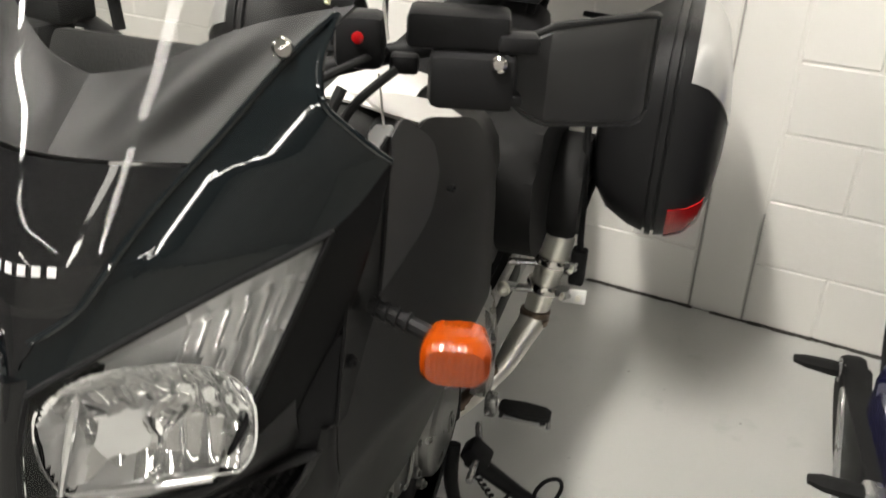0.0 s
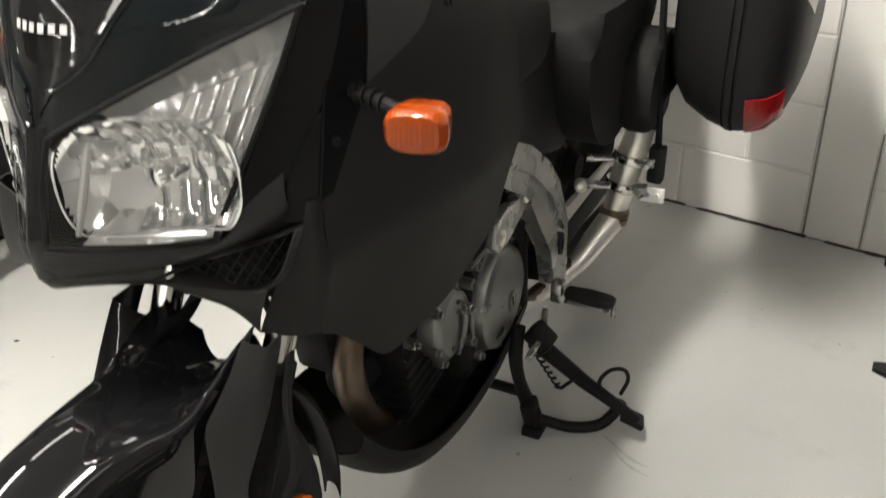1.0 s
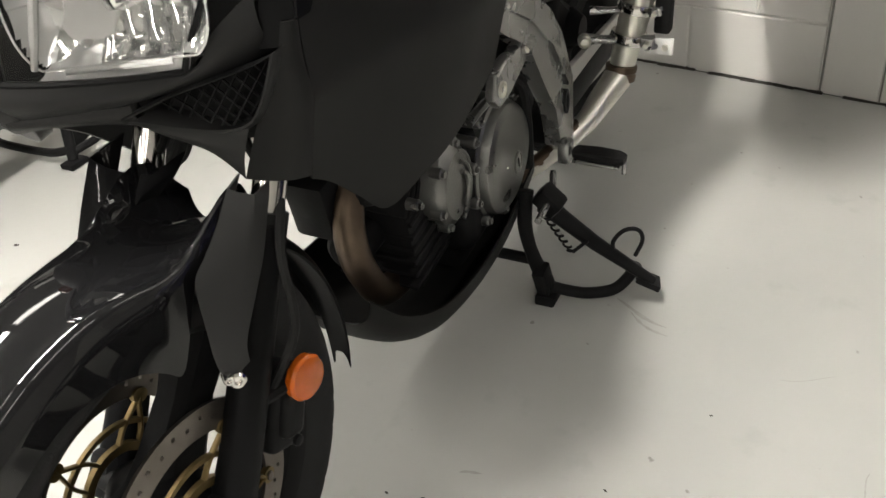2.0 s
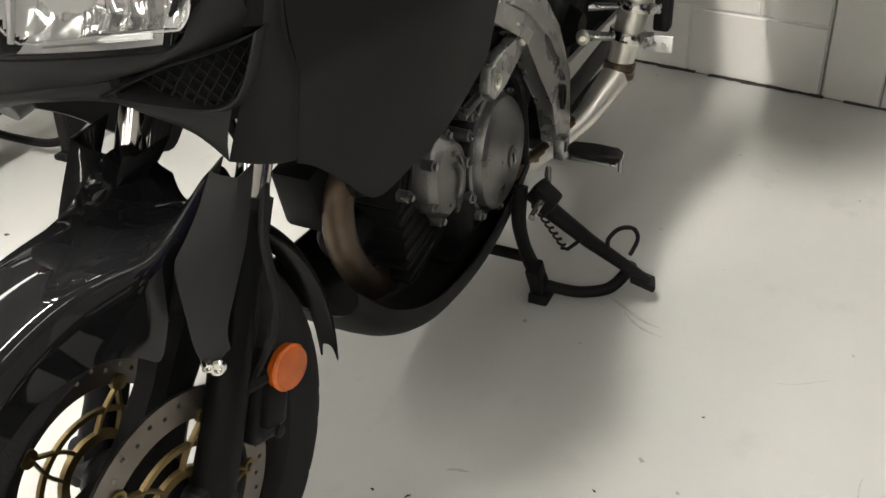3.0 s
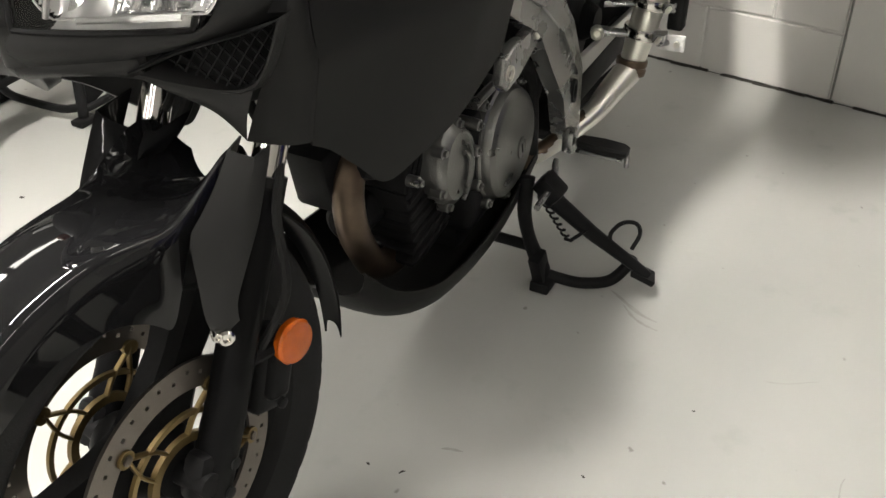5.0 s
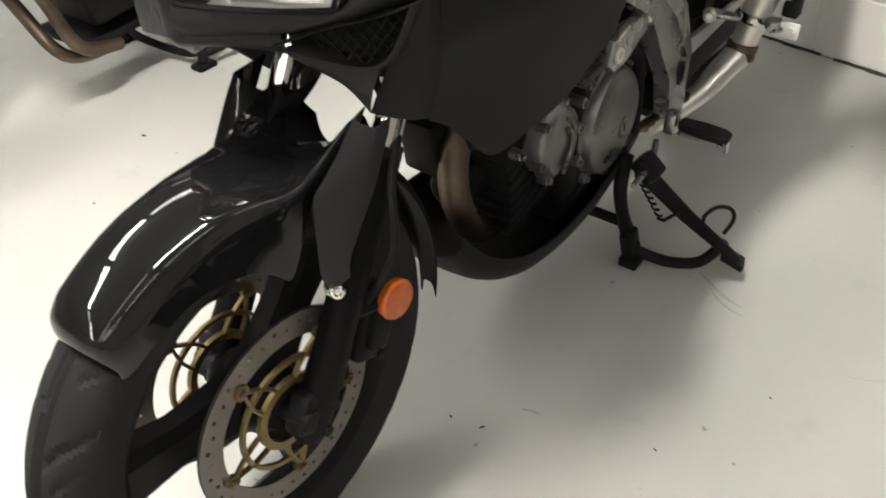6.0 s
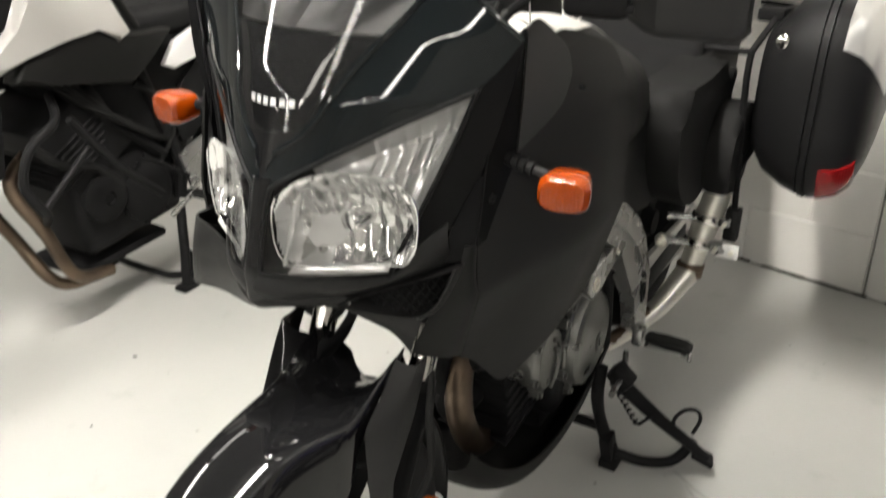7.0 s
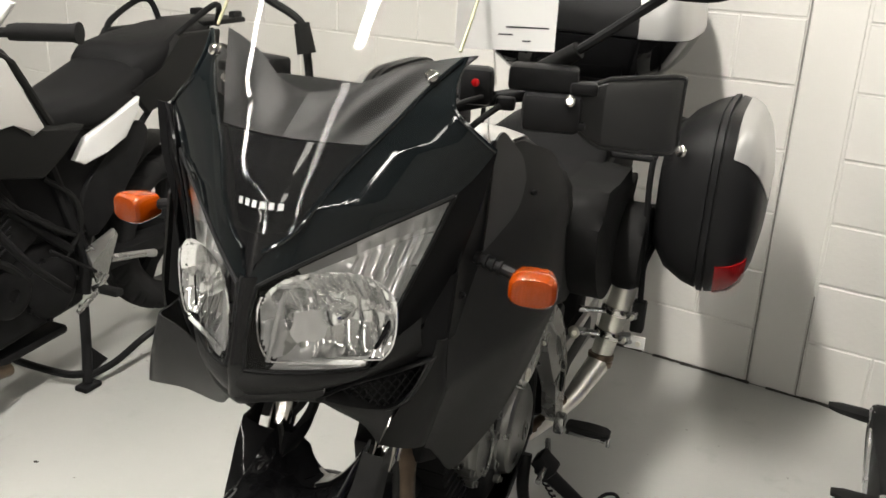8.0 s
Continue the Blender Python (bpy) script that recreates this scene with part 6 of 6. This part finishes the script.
    P("radiator", box((0.30, 0.04, 0.26), pose(0, -0.50, 0.68, -10), 0.01), BLACK)
    P("swingarm", box((0.22, 0.56, 0.06), pose(0, 0.34, 0.34), 0.015), BLACK)
    P("skid_plate", box((0.24, 0.34, 0.03), pose(0, -0.16, 0.185, 3), 0.012), BLACK)
    P("hose", tube([(0.16, -0.42, 0.62), (0.17, -0.36, 0.55), (0.165, -0.24, 0.50), (0.16, -0.16, 0.42)], 0.013, 8, 14), SOFT)
    P("hose", tube([(0.15, -0.05, 0.70), (0.17, 0.04, 0.62), (0.16, 0.06, 0.52), (0.15, 0.0, 0.44)], 0.009, 8, 14), SOFT)
    P("link_rod", tube([(0.20, -0.10, 0.50), (0.205, 0.06, 0.385)], 0.006, 8), BLACK)
    # centre stand
    st = P("centre_stand", tube([(0.14, 0.06, 0.26), (0.165, 0.03, 0.13), (0.185, 0.0, 0.02)], 0.016, 12), BLACK, "black centre stand")
    part("stand_leg", tube([(-0.14, 0.06, 0.26), (-0.165, 0.03, 0.13), (-0.185, 0.0, 0.02)], 0.016, 12), BLACK, st)
    part("cross_tube", tube([(-0.18, 0.005, 0.05), (-0.10, -0.01, 0.035), (0.10, -0.01, 0.035), (0.18, 0.005, 0.05)], 0.013, 10, 14), BLACK, st)
    part("tread_lever", tube([(0.185, 0.01, 0.04), (0.21, 0.10, 0.055), (0.22, 0.22, 0.09), (0.25, 0.27, 0.12)], 0.012, 10, 12), BLACK, st)
    part("gusset", slab([(0.0, 0.03), (0.035, 0.13), (0.10, 0.06)], 0.17, 0.18), BLACK, st)
    for sx in (1, -1):
        part("stand_foot", box((0.05, 0.07, 0.018), pose(sx * 0.187, 0.0, 0.010), 0.005), BLACK, st)
    return base


second_bike()


# ---------------------------------------------------------------- the blue motorcycle on the other side
def third_bike():
    base = empty("motorcycle", pose(1.466, 1.435, 0, 0, 0, 11.6), "blue and black sport motorcycle with folding foot pegs", "motorcycle")
    P = lambda name, bm, material, label="", sharp=35: part(name, bm, material, base, label, sharp)
    cast_wheel(base, "rear_wheel", pose(0, 0.50, 0.315), 0.16, 0.315, 0.215, 5, 0.3)
    cast_wheel(base, "front_wheel", pose(0, -0.88, 0.30), 0.11, 0.30, 0.215, 5, 0.1)
    for sx in (-1, 1):
        P("heel_plate", slab(smooth_outline([(-0.11, 0.15), (-0.03, 0.20), (0.09, 0.29), (0.16, 0.355), (0.13, 0.365), (0.06, 0.30), (-0.05, 0.215), (-0.14, 0.16)], 40), sx * 0.282, sx * 0.290, None, 0.003), ALLOY, "curved silver heel plate")
        P("peg_carrier", slab(smooth_outline([(-0.20, 0.24), (-0.17, 0.36), (-0.02, 0.37), (0.18, 0.36), (0.26, 0.38), (0.29, 0.34), (0.20, 0.27), (0.06, 0.22), (-0.10, 0.20)], 40), sx * 0.225, sx * 0.280, None, 0.015), SOFT, "black peg carrier", 50)
        P("side_fairing", slab(smooth_outline([(-0.55, 0.30), (-0.50, 0.62), (-0.20, 0.70), (0.04, 0.52), (0.10, 0.34), (-0.02, 0.22), (-0.30, 0.17)], 40), sx * 0.20, sx * 0.25, None, 0.015), BLUE, "deep blue side fairing", 50)
        P("lower_fairing", slab(smooth_outline([(-0.50, 0.24), (-0.40, 0.34), (-0.06, 0.34), (0.06, 0.26), (-0.06, 0.14), (-0.36, 0.12)], 40), sx * 0.21, sx * 0.262, None, 0.012), MATTE, "", 50)
        for (y, z) in ((-0.15, 0.35), (0.245, 0.35)) if sx < 0 else ((-0.15, 0.35),):
            rows = []
            for d, w, h in ((0.0, 0.016, 0.014), (0.03, 0.020, 0.014), (0.08, 0.018, 0.011), (0.105, 0.010, 0.007)):
                rows.append([Vector((sx * (0.27 + d), y + w * a, z + h * b + 0.10 * d)) for a, b in ((-1, -0.5), (-0.5, -1), (0.5, -1), (1, -0.5), (1, 0.5), (0.5, 1), (-0.5, 1), (-1, 0.5))])
            bm = bmesh.new()
            add_rings(bm, rows)
            pg = P("foot_peg", bm, SOFT, "black folding foot peg")
            part("peg_mount", box((0.04, 0.045, 0.045), pose(sx * 0.265, y, z), 0.01), ALLOY, pg)
        P("tail_side", slab([(0.12, 0.62), (0.30, 0.70), (0.60, 0.90), (0.85, 0.98), (0.60, 0.84), (0.36, 0.60)], sx * 0.10, sx * 0.16, None, 0.012), BLUE, "", 50)
        P("fork_leg", tube([(sx * 0.10, -0.88, 0.30), (sx * 0.10, -0.62, 0.92)], 0.026, 14), BLACK)
        P("handlebar", tube([(sx * 0.08, -0.52, 0.95), (sx * 0.32, -0.46, 0.93)], 0.014, 10), SOFT)
    rows = []
    for y, w, zt, zb in ((0.10, 0.10, 0.80, 0.70), (0.20, 0.14, 0.79, 0.68), (0.36, 0.14, 0.80, 0.70), (0.48, 0.12, 0.88, 0.76), (0.72, 0.09, 0.95, 0.86)):
        rows.append([Vector((w * math.copysign(abs(math.cos(a)) ** 0.6, math.cos(a)), y, (zt + zb) / 2 + (zt - zb) / 2 * math.copysign(abs(math.sin(a)) ** 0.7, math.sin(a)))) for a in [2 * math.pi * k / 20 for k in range(20)]])
    bm = bmesh.new()
    add_rings(bm, rows)
    P("seat", bm, VINYL, "black seat", 60)
    P("fuel_tank", box((0.30, 0.46, 0.24), pose(0, -0.16, 0.82, 10), 0.08, 4), BLUE, "deep blue fuel tank", 60)
    P("engine", box((0.36, 0.46, 0.42), pose(0, -0.14, 0.42), 0.05, 3), BLACK)
    P("nose", box((0.30, 0.30, 0.36), pose(0, -0.68, 0.84, -20), 0.10, 4), BLUE, "", 60)
    P("swingarm", box((0.24, 0.46, 0.07), pose(0, 0.26, 0.33), 0.015), BLACK)
    P("side_stand", tube([(0.14, -0.02, 0.24), (0.22, 0.02, 0.12), (0.31, 0.05, 0.012)], [0.014, 0.012, 0.014], 10), BLACK)
    return base


third_bike()

# ---------------------------------------------------------------- floor marks and the dirty seam along the wall
rng = random.Random(5)
bm = bmesh.new()
x = -4.6
while x < 3.6:
    step = rng.uniform(0.02, 0.07)
    if not 0.70 < x < 0.72 and rng.random() < 0.93:
        w0, w1 = rng.uniform(0.004, 0.015), rng.uniform(0.004, 0.015)
        vs = [bm.verts.new(p) for p in ((x, WALL_Y + 0.006, 0.0012), (x + step + 0.004, WALL_Y + 0.006, 0.0012), (x + step + 0.004, WALL_Y - w1, 0.0012), (x, WALL_Y - w0, 0.0012))]
        up = [bm.verts.new((v.co.x, v.co.y - 0.0008, rng.uniform(0.003, 0.009))) for v in vs[:2]]
        bm.faces.new(vs)
        bm.faces.new((vs[3], vs[2], up[1], up[0]))
    x += step
tagged(link("dirt_seam", bm, DIRT, None, "dark grime in the seam between wall and floor"), kind="stuff")


def mark(x, y, length, width, turn, material, label, seed):
    r = random.Random(seed)
    bm = bmesh.new()
    n = 10
    up, lo = [], []
    for i in range(n + 1):
        f = i / n
        h = width / 2 * math.sin(math.pi * min(1, max(0.03, f * 0.94 + 0.03))) ** 0.5 * r.uniform(0.55, 1.25)
        bend = 0.12 * length * math.sin(f * 3 + seed)
        up.append(bm.verts.new((length * (f - 0.5), bend + h, 0.0012)))
        lo.append(bm.verts.new((length * (f - 0.5), bend - h, 0.0012)))
    for i in range(n):
        bm.faces.new((lo[i], lo[i + 1], up[i + 1], up[i]))
    bm.transform(pose(x, y, 0, 0, 0, turn))
    tagged(link("floor_mark", bm, material, None, label), label, "floor mark", "marks on the floor")


for i, (x, y, ln, w, a) in enumerate(((0.626, 0.522, 0.012, 0.005, 60), (0.567, 0.500, 0.008, 0.005, 10), (0.873, 0.701, 0.008, 0.004, 0), (-0.760, 0.600, 0.016, 0.012, 20), (0.95, 0.95, 0.006, 0.005, 0), (-0.55, 0.35, 0.010, 0.006, 80))):
    mark(x, y, ln, w, a, DIRT, "small dark scuff on the floor", i)
for i, (x, y, ln, w, a) in enumerate(((0.663, 0.612, 0.038, 0.006, 40), (0.715, 1.150, 0.13, 0.010, -4), (0.745, 1.125, 0.10, 0.008, -18), (1.06, 1.13, 0.10, 0.002, 25), (1.22, 0.93, 0.06, 0.003, 85))):
    mark(x, y, ln, w, a, SCUFF, "faint grey scrape on the floor", 20 + i)

# ---------------------------------------------------------------- the blocks of the wall
COURSE, LONG, JOINT = 0.2032, 0.4064, 0.007


def block_mesh(name, w, h):
    bm = bmesh.new()
    d, b = 0.006, 0.003
    f = [(-w / 2, 0, 0), (w / 2, 0, 0), (w / 2, 0, h), (-w / 2, 0, h)]
    g = [(-w / 2 + b, -d, b), (w / 2 - b, -d, b), (w / 2 - b, -d, h - b), (-w / 2 + b, -d, h - b)]
    m = [(-w / 2, -d + b, 0), (w / 2, -d + b, 0), (w / 2, -d + b, h), (-w / 2, -d + b, h)]
    rows = [[bm.verts.new(p) for p in r] for r in (f, m, g)]
    for p, q in zip(rows, rows[1:]):
        for i in range(4):
            k = (i + 1) % 4
            bm.faces.new((p[i], p[k], q[k], q[i]))
    bm.faces.new(rows[-1])
    bmesh.ops.recalc_face_normals(bm, faces=bm.faces[:])
    me = bpy.data.meshes.new(name)
    bm.to_mesh(me)
    bm.free()
    me.materials.append(WALL)
    return me


blocks = {}


def lay(x0, x1, row):
    key = round(x1 - x0, 3)
    if key not in blocks:
        blocks[key] = block_mesh("block", x1 - x0 - JOINT, COURSE - JOINT)
    ob = new("block", blocks[key])
    ob.parent = wall_back
    jit = random.Random(int(1000 * x0) + 77 * row)
    ob.location = ((x0 + x1) / 2, WALL_Y + 0.006 - 0.001 + jit.uniform(-0.0007, 0.0007), row * COURSE + 0.002 + JOINT / 2)


for row in range(14):
    x = 0.70 - 0.002
    cut = LONG / 2 if row % 2 else LONG
    while x > -3.3:
        lay(x - cut, x, row)
        x -= cut
        cut = LONG
    x = 0.864 + 0.002
    cut = LONG if row % 2 else LONG / 2
    while x < 1.9:
        lay(x, x + cut, row)
        x += cut
        cut = LONG
pil = bpy.data.objects.new("pilaster", block_mesh("pilaster", 0.158, 2.84))
scene.collection.objects.link(pil)
pil.parent = wall_back
pil.location = (0.782, WALL_Y + 0.006, 0.003)

# dark filled gaps beside the pilaster
for x, w, top in ((0.7005, 0.0045, 2.83), (0.8640, 0.0035, 0.36)):
    gap = link("joint", box((w, 0.006, top), pose(x, WALL_Y + 0.0015, top / 2 + 0.003)), JOINT_MAT, wall_back, "", False)
